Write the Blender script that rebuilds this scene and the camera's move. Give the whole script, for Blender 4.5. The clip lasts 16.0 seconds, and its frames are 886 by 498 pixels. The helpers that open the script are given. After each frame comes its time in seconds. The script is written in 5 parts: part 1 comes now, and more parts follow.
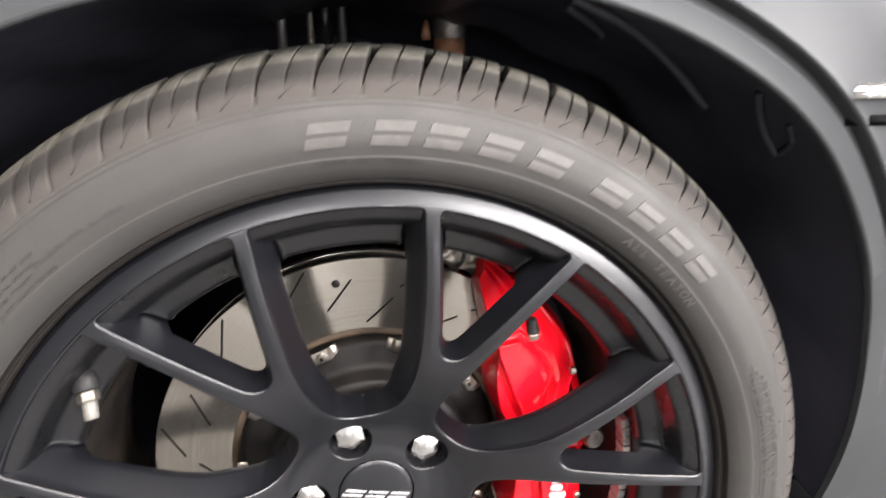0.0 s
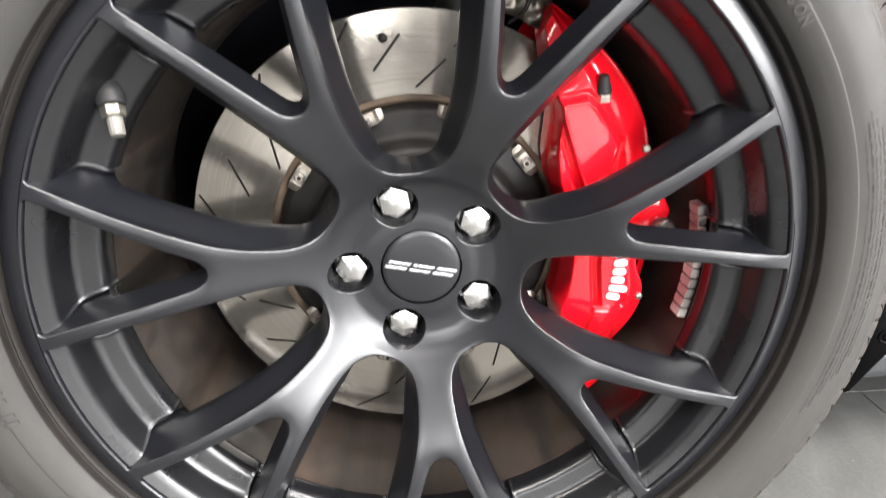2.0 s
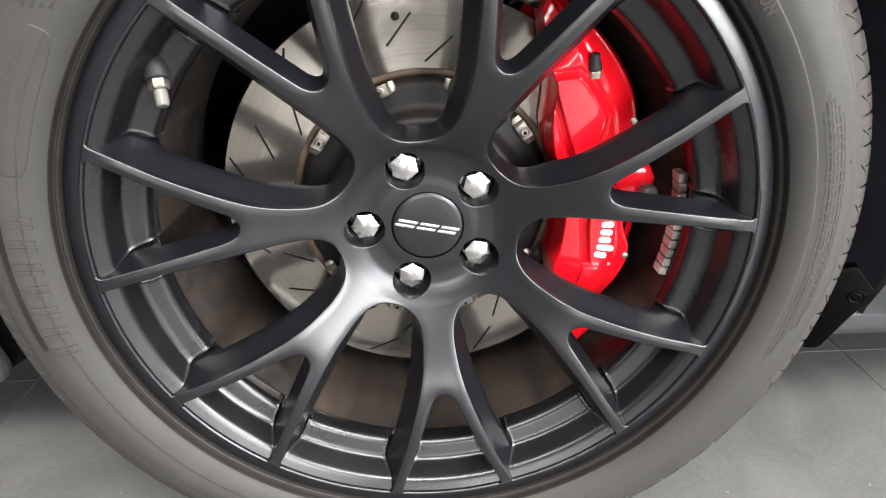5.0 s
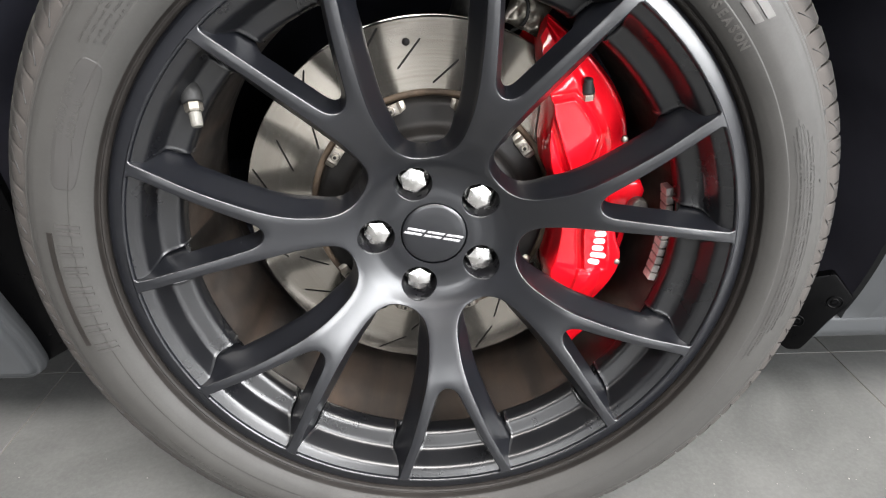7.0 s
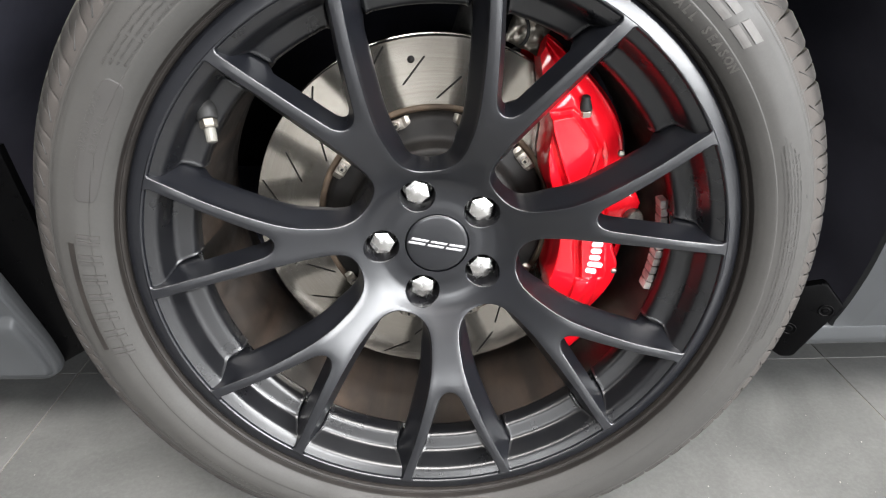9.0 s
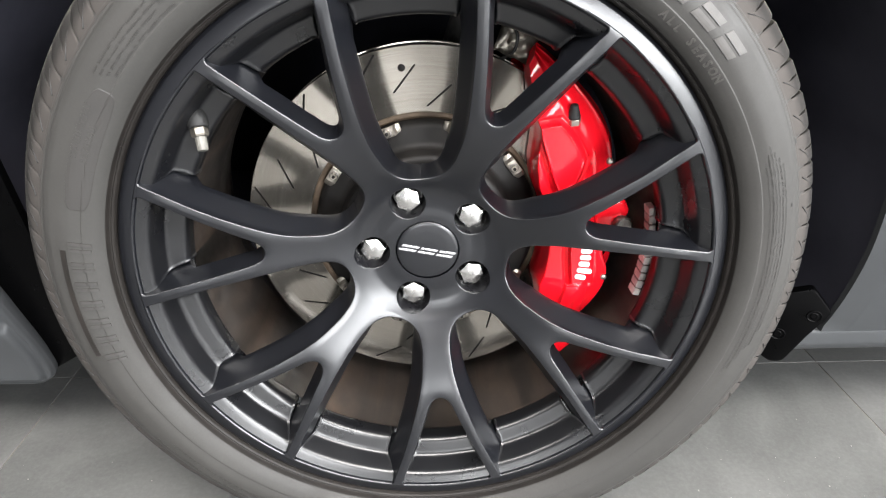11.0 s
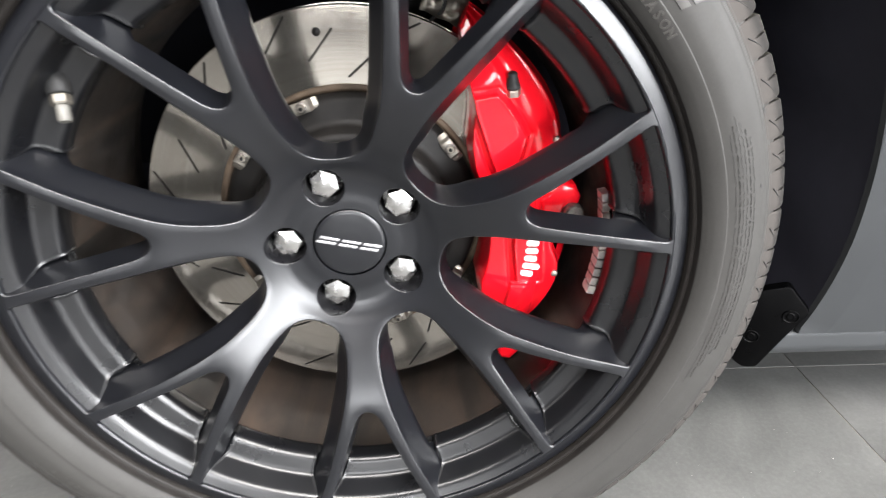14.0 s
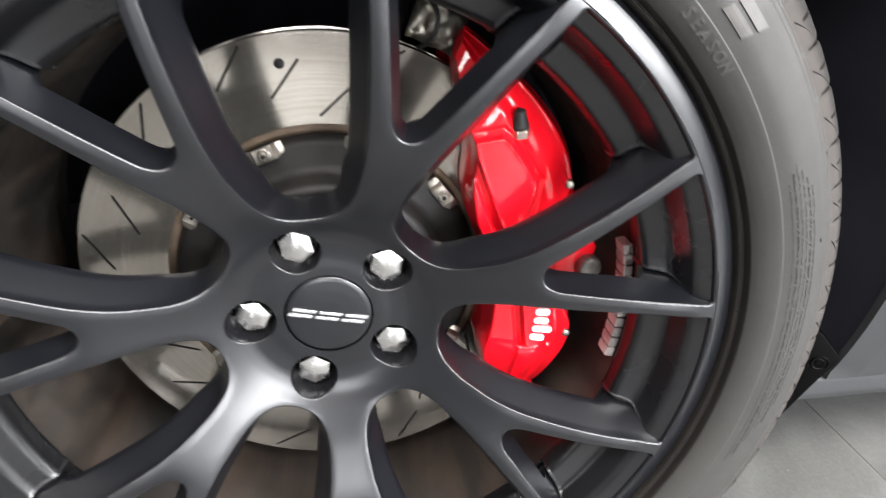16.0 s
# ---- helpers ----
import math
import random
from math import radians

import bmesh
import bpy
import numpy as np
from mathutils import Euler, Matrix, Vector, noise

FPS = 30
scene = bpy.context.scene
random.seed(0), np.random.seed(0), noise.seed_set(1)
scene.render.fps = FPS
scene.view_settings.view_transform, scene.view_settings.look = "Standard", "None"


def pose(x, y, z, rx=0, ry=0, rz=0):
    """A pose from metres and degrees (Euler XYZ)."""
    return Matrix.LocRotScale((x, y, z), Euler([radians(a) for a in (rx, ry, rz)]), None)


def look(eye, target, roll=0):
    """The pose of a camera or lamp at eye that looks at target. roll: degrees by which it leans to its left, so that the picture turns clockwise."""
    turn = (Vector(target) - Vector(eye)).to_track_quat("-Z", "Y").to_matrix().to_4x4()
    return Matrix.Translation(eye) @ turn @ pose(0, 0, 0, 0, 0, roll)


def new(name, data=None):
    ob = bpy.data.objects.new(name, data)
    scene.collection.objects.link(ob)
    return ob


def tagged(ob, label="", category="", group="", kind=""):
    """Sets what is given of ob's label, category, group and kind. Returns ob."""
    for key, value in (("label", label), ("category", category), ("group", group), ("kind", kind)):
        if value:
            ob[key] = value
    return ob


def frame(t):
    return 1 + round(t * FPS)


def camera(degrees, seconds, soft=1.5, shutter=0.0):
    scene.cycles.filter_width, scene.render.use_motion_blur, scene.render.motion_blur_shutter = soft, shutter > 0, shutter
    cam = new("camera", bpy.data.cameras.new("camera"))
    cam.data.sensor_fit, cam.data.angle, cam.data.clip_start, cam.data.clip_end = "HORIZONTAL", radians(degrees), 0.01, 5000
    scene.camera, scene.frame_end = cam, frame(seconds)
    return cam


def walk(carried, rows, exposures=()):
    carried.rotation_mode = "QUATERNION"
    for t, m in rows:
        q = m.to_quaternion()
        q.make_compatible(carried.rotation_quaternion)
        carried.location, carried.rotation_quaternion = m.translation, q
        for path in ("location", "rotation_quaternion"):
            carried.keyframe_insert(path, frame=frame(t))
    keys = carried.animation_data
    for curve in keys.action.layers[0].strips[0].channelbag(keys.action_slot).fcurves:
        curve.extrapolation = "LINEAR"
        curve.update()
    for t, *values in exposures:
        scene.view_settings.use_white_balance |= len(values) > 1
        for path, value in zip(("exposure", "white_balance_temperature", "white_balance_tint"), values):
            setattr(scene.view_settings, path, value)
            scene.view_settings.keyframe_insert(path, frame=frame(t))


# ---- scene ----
cam = camera(72.9, 16.0, soft=1.15, shutter=0.5)
PATH = [
    (0, (-0.018, -0.462, 0.699), (0.318, 1.435, 0.162), -0.8),
    (0.5, (-0.032, -0.447, 0.665), (0.213, 1.442, 0.056), -0.6),
    (1, (-0.025, -0.442, 0.631), (0.164, 1.428, -0.053), -0.6),
    (1.5, (-0.021, -0.449, 0.598), (0.141, 1.4, -0.146), -0.5),
    (2, (-0.018, -0.454, 0.559), (0.129, 1.379, -0.226), -0.5),
    (2.5, (-0.021, -0.457, 0.515), (0.111, 1.351, -0.33), -0.4),
    (3, (-0.017, -0.47, 0.483), (0.096, 1.323, -0.398), -0.5),
    (3.5, (-0.011, -0.477, 0.494), (0.095, 1.308, -0.401), -0.4),
    (4, (-0.008, -0.478, 0.531), (0.096, 1.304, -0.372), -0.3),
    (4.5, (-0.013, -0.49, 0.565), (0.087, 1.291, -0.338), -0.2),
    (5, (-0.013, -0.508, 0.581), (0.083, 1.275, -0.321), -0.2),
    (7.5, (-0.015, -0.554, 0.618), (0.057, 1.226, -0.291), -0.0),
    (8, (-0.019, -0.56, 0.626), (0.051, 1.222, -0.281), -0.0),
    (8.5, (-0.022, -0.561, 0.628), (0.044, 1.219, -0.283), 0.0),
    (9, (-0.014, -0.564, 0.629), (0.05, 1.217, -0.278), 0.1),
    (11.5, (-0.003, -0.566, 0.637), (0.066, 1.217, -0.266), 0.2),
    (12, (0.0, -0.56, 0.636), (0.069, 1.224, -0.266), 0.2),
    (12.5, (-0.003, -0.558, 0.637), (0.069, 1.226, -0.266), 0.3),
    (13, (-0.001, -0.56, 0.633), (0.073, 1.223, -0.271), 0.3),
    (13.5, (0.013, -0.544, 0.618), (0.091, 1.238, -0.287), 0.4),
    (14, (0.054, -0.502, 0.59), (0.165, 1.286, -0.299), 0.6),
    (14.5, (0.077, -0.448, 0.578), (0.227, 1.334, -0.316), 0.2),
    (15, (0.083, -0.41, 0.569), (0.288, 1.37, -0.321), 0.3),
    (15.5, (0.076, -0.395, 0.57), (0.312, 1.383, -0.314), 0.3),
    (16, (0.032, -0.402, 0.596), (0.279, 1.378, -0.281), 0.3),
]
walk(cam, [(t, look(eye, target, roll)) for t, eye, target, roll in PATH], [(0, 0.92, 6800, 16), (1, 1.04, 6700, 15), (2, 1.06, 6650, 12), (3.5, 0.66, 6600, 12), (5, 0.70, 6600, 12), (8, 0.81, 6500, 11), (12.5, 0.85, 6500, 11), (15, 0.88, 6500, 12), (16, 0.86, 6500, 12)])

# ---------------------------------------------------------------- light
world = bpy.data.worlds.new("room_air")
world.use_nodes = True
world.node_tree.nodes["Background"].inputs[0].default_value = (0.75, 0.8, 0.88, 1)
world.node_tree.nodes["Background"].inputs[1].default_value = 0.07
scene.world = world

CEILING = 3.0
# long ceiling fixtures: x, y, length along x, width, watts
LAMPS = [(1.0, -2.0, 2.8, 1.20, 195), (-1.6, -2.0, 2.2, 0.80, 80)]
for lx, ly, ll, lw, watts in LAMPS:
    lamp = bpy.data.lights.new("ceiling_lamp", "AREA")
    lamp.shape, lamp.size, lamp.size_y, lamp.energy, lamp.color = "RECTANGLE", ll, lw, watts, (1.0, 0.97, 0.94)
    new("ceiling_lamp", lamp).matrix_basis = look((lx, ly, CEILING - 0.07), (lx, ly, 0))
# daylight through the glazing: wall, from, to along the wall, z from, z to, watts
PANES = [("south", 1.25, 3.25, 0.30, 2.15, 265), ("south", -1.15, -0.05, 0.35, 1.25, 50), ("east", -4.45, -0.90, 0.85, 2.75, 475)]
for wall, a, b, z0, z1, watts in PANES:
    lamp = bpy.data.lights.new("window_daylight", "AREA")
    lamp.shape, lamp.size, lamp.size_y, lamp.energy, lamp.color = "RECTANGLE", b - a, z1 - z0, watts, (0.965, 0.985, 0.995)
    mid, high = (a + b) / 2, (z0 + z1) / 2
    new("window_daylight", lamp).matrix_basis = look((mid, -4.62, high), (mid, 0, high)) if wall == "south" else look((3.42, mid, high), (0, mid, high))

HUB = 0.352          # height of the wheel's centre; x to the right, outboard is -y
TAU = 2 * math.pi

# ---------------------------------------------------------------- helpers


def part(name, bm, material, parent, label="", at=None, smooth=True, sharp=None):
    """Link a bmesh as one mesh object under a thing or a part."""
    bm.normal_update()
    me = bpy.data.meshes.new(name)
    bm.to_mesh(me)
    bm.free()
    for p in me.polygons:
        p.use_smooth = smooth
    if smooth and sharp:
        me.set_sharp_from_angle(angle=radians(sharp))
    me.materials.append(material)
    ob = new(name, me)
    ob.parent = parent
    if at is not None:
        ob.matrix_basis = at
    if label:
        ob["label"] = label
    return ob


def again(ob, m):
    """The same part once more, on the same mesh."""
    twin = new(ob.name.split(".")[0], ob.data)
    twin.parent = ob.parent
    twin.matrix_basis = m
    if "label" in ob:
        twin["label"] = ob["label"]
    return twin


def thing(name, label, category, at=(0, 0, 0), group=""):
    return tagged(new(name), label, category, group) if at == (0, 0, 0) else placed(tagged(new(name), label, category, group), at)


def placed(ob, at):
    ob.location = at
    return ob


def P(r, deg, y):
    a = radians(deg)
    return Vector((r * math.cos(a), y, r * math.sin(a)))


def spin(deg):
    """A turn about the wheel's axle, counter-clockwise as seen from outboard."""
    return Matrix.Rotation(radians(-deg), 4, "Y")


def smoothstep(a, b, x):
    t = min(1, max(0, (x - a) / (b - a)))
    return t * t * (3 - 2 * t)


def curve_of(points):
    """A smooth monotone curve through a short table of (x, y)."""
    xs, ys = [p[0] for p in points], [p[1] for p in points]
    d = [(ys[i + 1] - ys[i]) / (xs[i + 1] - xs[i]) for i in range(len(xs) - 1)]
    m = [d[0]] + [0 if d[i - 1] * d[i] <= 0 else 2 * d[i - 1] * d[i] / (d[i - 1] + d[i]) for i in range(1, len(d))] + [d[-1]]

    def f(x):
        if x <= xs[0]:
            return ys[0]
        if x >= xs[-1]:
            return ys[-1]
        i = max(k for k in range(len(xs) - 1) if xs[k] <= x)
        h = xs[i + 1] - xs[i]
        t = (x - xs[i]) / h
        return ((2 * t ** 3 - 3 * t * t + 1) * ys[i] + (t ** 3 - 2 * t * t + t) * h * m[i]
                + (3 * t * t - 2 * t ** 3) * ys[i + 1] + (t ** 3 - t * t) * h * m[i + 1])
    return f


def grid_faces(bm, rows, close=False):
    """Quads between equal rows of vertices."""
    for a, b in zip(rows, rows[1:]):
        n = len(a)
        for i in range(n if close else n - 1):
            q = [a[i], a[(i + 1) % n], b[(i + 1) % n], b[i]]
            q = [v for k, v in enumerate(q) if v not in q[:k]]
            if len(q) > 2:
                try:
                    bm.faces.new(q)
                except ValueError:
                    pass


def lathe(profile, segs=180, start=0.0, end=360.0):
    """Turn a profile of (r, y) about the axle."""
    bm = bmesh.new()
    full = end - start >= 360
    n = segs if full else segs + 1
    rows = []
    for r, y in profile:
        rows.append([bm.verts.new(P(r, start + (end - start) * i / segs, y)) for i in range(n)])
    grid_faces(bm, rows, full)
    bmesh.ops.recalc_face_normals(bm, faces=bm.faces)
    return bm


def rounded(profile, cut=0.0015):
    """Cut each corner of a profile with a short arc."""
    out = [profile[0]]
    for a, b, c in zip(profile, profile[1:], profile[2:]):
        a, b, c = Vector(a), Vector(b), Vector(c)
        u, w = a - b, c - b
        k = min(cut, u.length * 0.45, w.length * 0.45)
        p, q = b + u.normalized() * k, b + w.normalized() * k
        for t in (0, 0.33, 0.67, 1):
            out.append(tuple((1 - t) ** 2 * p + 2 * t * (1 - t) * b + t * t * q))
    return out + [profile[-1]]


def box(w, d, h, bevel=0.002, segments=2):
    bm = bmesh.new()
    bmesh.ops.create_cube(bm, size=1, matrix=Matrix.Diagonal((w, d, h, 1)))
    if bevel:
        bmesh.ops.bevel(bm, geom=bm.edges, offset=bevel, segments=segments, profile=0.5, affect="EDGES")
    return bm


def turned(profile, segs=24):
    """Turn a profile of (r, z) about z, closed at both ends."""
    bm = bmesh.new()
    rows = [[bm.verts.new((r * math.cos(TAU * i / segs), r * math.sin(TAU * i / segs), z)) for i in range(segs)] for r, z in profile]
    grid_faces(bm, rows, True)
    bm.faces.new(rows[0])
    bm.faces.new(rows[-1])
    bmesh.ops.recalc_face_normals(bm, faces=bm.faces)
    return bm


def plate(outline, y0, y1, bevel=0.001):
    """A flat plate with an outline of (x, z), from y0 (outboard) to y1."""
    bm = bmesh.new()
    front = [bm.verts.new((x, y0, z)) for x, z in outline]
    back = [bm.verts.new((x, y1, z)) for x, z in outline]
    bm.faces.new(front)
    bm.faces.new(back[::-1])
    n = len(front)
    for i in range(n):
        bm.faces.new((front[i], front[(i + 1) % n], back[(i + 1) % n], back[i]))
    bmesh.ops.recalc_face_normals(bm, faces=bm.faces)
    if bevel:
        edges = [e for e in bm.edges if all(v.co.y < (y0 + y1) / 2 for v in e.verts)]
        bmesh.ops.bevel(bm, geom=edges, offset=bevel, segments=2, profile=0.5, affect="EDGES")
    return bm


def towards(origin, target):
    """A pose at origin with z pointing at target."""
    return Matrix.Translation(origin) @ (Vector(target) - Vector(origin)).to_track_quat("Z", "Y").to_matrix().to_4x4()


# ---------------------------------------------------------------- materials


class Nodes:
    """A short hand for node materials in object space."""

    def __init__(self, name, base, rough=0.5, metal=0.0, **inputs):
        self.mat = bpy.data.materials.new(name)
        self.mat.use_nodes = True
        self.tree = self.mat.node_tree
        self.bsdf = self.tree.nodes["Principled BSDF"]
        self.set("Base Color", (*base, 1)), self.set("Roughness", rough), self.set("Metallic", metal)
        for k, v in inputs.items():
            self.set(k.replace("_", " "), v)
        self.coord = self.tree.nodes.new("ShaderNodeTexCoord").outputs["Object"]

    def set(self, key, value):
        self.bsdf.inputs[key].default_value = value

    def link(self, a, b):
        self.tree.links.new(a, b)

    def math(self, op, a, b=None):
        n = self.tree.nodes.new("ShaderNodeMath")
        n.operation = op
        for k, v in enumerate((a, b)):
            if v is not None:
                if isinstance(v, (int, float)):
                    n.inputs[k].default_value = v
                else:
                    self.link(v, n.inputs[k])
        return n.outputs[0]

    def noise(self, scale, detail=3.0, rough=0.55, vector=None, distortion=0.0):
        n = self.tree.nodes.new("ShaderNodeTexNoise")
        n.inputs["Scale"].default_value, n.inputs["Detail"].default_value, n.inputs["Roughness"].default_value = scale, detail, rough
        n.inputs["Distortion"].default_value = distortion
        self.link(self.coord if vector is None else vector, n.inputs["Vector"])
        return n.outputs["Fac"]

    def ramp(self, fac, stops):
        n = self.tree.nodes.new("ShaderNodeValToRGB")
        e = n.color_ramp.elements
        while len(e) < len(stops):
            e.new(0.5)
        for k, (pos, col) in enumerate(stops):
            e[k].position = pos
            e[k].color = (*col, 1) if len(col) == 3 else col
        self.link(fac, n.inputs["Fac"])
        return n.outputs["Color"]

    def mix(self, fac, a, b):
        n = self.tree.nodes.new("ShaderNodeMix")
        n.data_type = "RGBA"
        if isinstance(fac, (int, float)):
            n.inputs[0].default_value = fac
        else:
            self.link(fac, n.inputs[0])
        for k, v in ((6, a), (7, b)):
            if isinstance(v, tuple):
                n.inputs[k].default_value = (*v, 1)
            else:
                self.link(v, n.inputs[k])
        return n.outputs[2]

    def to(self, socket, key):
        self.link(socket, self.bsdf.inputs[key])
        return self

    def span(self, fac, lo, hi, key):
        """Map a noise's middle range onto lo..hi of an input."""
        n = self.tree.nodes.new("ShaderNodeMapRange")
        n.inputs["From Min"].default_value, n.inputs["From Max"].default_value = 0.3, 0.7
        n.inputs["To Min"].default_value, n.inputs["To Max"].default_value = lo, hi
        self.link(fac, n.inputs["Value"])
        self.link(n.outputs[0], self.bsdf.inputs[key])
        return self

    def bump(self, height, strength=0.1, distance=0.001):
        n = self.tree.nodes.new("ShaderNodeBump")
        n.inputs["Strength"].default_value, n.inputs["Distance"].default_value = strength, distance
        self.link(height, n.inputs["Height"])
        self.link(n.outputs[0], self.bsdf.inputs["Normal"])
        return self

    def polar(self, kr, ka):
        """A vector made of the radius and the angle about the axle, each with its own scale."""
        s = self.tree.nodes.new("ShaderNodeSeparateXYZ")
        self.link(self.coord, s.inputs[0])
        x, z = s.outputs["X"], s.outputs["Z"]
        r = self.math("SQRT", self.math("ADD", self.math("MULTIPLY", x, x), self.math("MULTIPLY", z, z)))
        a = self.math("ARCTAN2", z, x)
        c = self.tree.nodes.new("ShaderNodeCombineXYZ")
        self.link(self.math("MULTIPLY", r, kr), c.inputs[0])
        self.link(self.math("MULTIPLY", a, ka), c.inputs[1])
        return c.outputs[0]

    def radius(self):
        """The distance from the axle."""
        s = self.tree.nodes.new("ShaderNodeSeparateXYZ")
        self.link(self.coord, s.inputs[0])
        x, z = s.outputs["X"], s.outputs["Z"]
        return self.math("SQRT", self.math("ADD", self.math("MULTIPLY", x, x), self.math("MULTIPLY", z, z)))


def make_materials():
    m = {}
    # satin black powder coat of the wheel
    n = Nodes("satin_black_paint", (0.009, 0.0096, 0.012), 0.27, Specular_IOR_Level=0.62, Specular_Tint=(0.985, 0.99, 1.0, 1))
    n.span(n.noise(7, 4), 0.285, 0.325, "Roughness")
    coat = n.ramp(n.noise(18, 4), [(0.35, (0.0022, 0.0025, 0.0035)), (0.75, (0.0032, 0.0036, 0.0050))])
    specks = n.math("MULTIPLY", n.ramp(n.noise(850, 2, 0.5), [(0.735, (0, 0, 0)), (0.80, (1, 1, 1))]), n.ramp(n.noise(40, 3), [(0.5, (0, 0, 0)), (0.72, (0.3, 0.3, 0.3))]))
    n.to(n.mix(specks, coat, (0.11, 0.105, 0.095)), "Base Color")
    m["wheel"] = n.mat
    # the same coat under a thin film of dust, wiped here and there
    n = Nodes("dusty_black_paint", (0.009, 0.0096, 0.012), 0.32, Specular_IOR_Level=0.55)
    film = n.math("MULTIPLY", n.ramp(n.noise(16, 6, 0.65, distortion=1.2), [(0.36, (0, 0, 0)), (0.70, (1, 1, 1))]), n.ramp(n.noise(260, 3, 0.6), [(0.3, (0.55, 0.55, 0.55)), (0.7, (1, 1, 1))]))
    n.to(n.mix(film, (0.0024, 0.0026, 0.0034), (0.0048, 0.0050, 0.0056)), "Base Color")
    n.span(n.noise(22, 5), 0.25, 0.34, "Roughness")
    m["ledge"] = n.mat
    n = Nodes("black_gloss", (0.006, 0.006, 0.007), 0.3, Specular_IOR_Level=0.22)
    n.span(n.noise(80), 0.2, 0.4, "Roughness")
    m["gloss"] = n.mat
    # inside of the barrel, with brown brake dust
    n = Nodes("dusty_barrel", (0.03, 0.024, 0.02), 0.5)
    n.to(n.ramp(n.noise(1, 5, 0.65, n.polar(60, 4.0), 0.6), [(0.32, (0.009, 0.0085, 0.008)), (0.5, (0.022, 0.0175, 0.0145)), (0.75, (0.058, 0.040, 0.029))]), "Base Color")
    n.span(n.noise(40, 4), 0.34, 0.6, "Roughness")
    m["barrel"] = n.mat
    # tyre rubber: dusty grey brown over black
    n = Nodes("tyre_rubber", (0.05, 0.048, 0.046), 0.62, Specular_IOR_Level=0.34)
    dust = n.noise(9, 5, 0.6)
    n.to(n.mix(n.noise(70, 5, 0.65), n.ramp(dust, [(0.3, (0.0172, 0.0166, 0.0154)), (0.7, (0.0288, 0.0277, 0.0258))]), (0.0226, 0.0217, 0.0201)), "Base Color")
    dusty = n.bsdf.inputs["Base Color"].links[0].from_socket
    grain = n.ramp(n.noise(420, 4, 0.7), [(0.32, (0.90, 0.90, 0.90)), (0.62, (1.06, 1.06, 1.06))])
    scuff = n.ramp(n.noise(1, 4, 0.7, n.polar(330, 26)), [(0.70, (1, 1, 1)), (0.76, (0.35, 0.33, 0.31))])
    tone = n.tree.nodes.new("ShaderNodeMix")
    tone.data_type, tone.blend_type = "RGBA", "MULTIPLY"
    tone.inputs[0].default_value = 1.0
    n.link(dusty, tone.inputs[6]), n.link(grain, tone.inputs[7])
    worn = n.tree.nodes.new("ShaderNodeMix")
    worn.data_type, worn.blend_type = "RGBA", "MULTIPLY"
    worn.inputs[0].default_value = 0.7
    n.link(tone.outputs[2], worn.inputs[6]), n.link(scuff, worn.inputs[7])
    n.to(worn.outputs[2], "Base Color")
    n.span(n.noise(25, 4), 0.55, 0.72, "Roughness").bump(n.noise(900, 3), 0.10, 0.0004)
    m["rubber"] = n.mat
    # tread: pale where the road has scrubbed it, darker down the shoulder, dusty at the foot
    n = Nodes("tyre_rubber_worn", (0.08, 0.076, 0.068), 0.85, Specular_IOR_Level=0.15)
    wear = n.math("ADD", n.radius(), n.math("MULTIPLY", n.noise(110, 5, 0.7), 0.0055))
    crown = n.ramp(n.noise(60, 5, 0.7), [(0.35, (0.031, 0.030, 0.026)), (0.65, (0.056, 0.054, 0.046))])
    zones = n.ramp(n.math("MULTIPLY", n.math("SUBTRACT", wear, 0.345), 30), [(0.14, (0.036, 0.0325, 0.030)), (0.36, (0.015, 0.0141, 0.0132)), (0.60, (0.018, 0.0169, 0.0158)), (0.66, (0.04, 0.038, 0.033))])
    n.to(n.mix(n.ramp(n.math("MULTIPLY", n.math("SUBTRACT", wear, 0.345), 30), [(0.60, (0, 0, 0)), (0.645, (1, 1, 1))]), zones, crown), "Base Color").bump(n.noise(500, 3), 0.2, 0.0005)
    m["tread"] = n.mat
    n = Nodes("tyre_letter", (0.13, 0.125, 0.118), 0.6)
    n.to(n.ramp(n.noise(120, 4), [(0.3, (0.029, 0.0270, 0.0250)), (0.7, (0.042, 0.0390, 0.0362))]), "Base Color").bump(n.noise(900), 0.1, 0.0003)
    m["letter"] = n.mat
    n = Nodes("tyre_edge_rubber", (0.035, 0.031, 0.028), 0.55, Specular_IOR_Level=0.2)
    n.to(n.ramp(n.noise(30, 5), [(0.3, (0.0065, 0.0057, 0.0051)), (0.7, (0.012, 0.0103, 0.0091))]), "Base Color").bump(n.noise(700), 0.08, 0.0003)
    m["bead"] = n.mat
    n = Nodes("tyre_smooth_rubber", (0.034, 0.032, 0.03), 0.58)
    n.to(n.ramp(n.noise(30, 5), [(0.3, (0.0130, 0.0120, 0.0110)), (0.7, (0.0185, 0.0170, 0.0157))]), "Base Color").bump(n.noise(700), 0.08, 0.0003)
    m["smooth"] = n.mat
    # machined steel of the disc
    n = Nodes("machined_steel", (0.55, 0.53, 0.50), 0.3, 0.9, Anisotropic=0.3)
    way = n.tree.nodes.new("ShaderNodeTangent")
    way.direction_type, way.axis = "RADIAL", "Y"
    n.link(way.outputs[0], n.bsdf.inputs["Tangent"])
    streak = n.noise(1, 5, 0.7, n.polar(900, 0.9))
    bright = n.mix(n.noise(9, 4), (0.33, 0.311, 0.282), (0.43, 0.41, 0.376))
    dull = n.mix(n.noise(26, 5, 0.7), (0.23, 0.206, 0.172), (0.30, 0.275, 0.236))
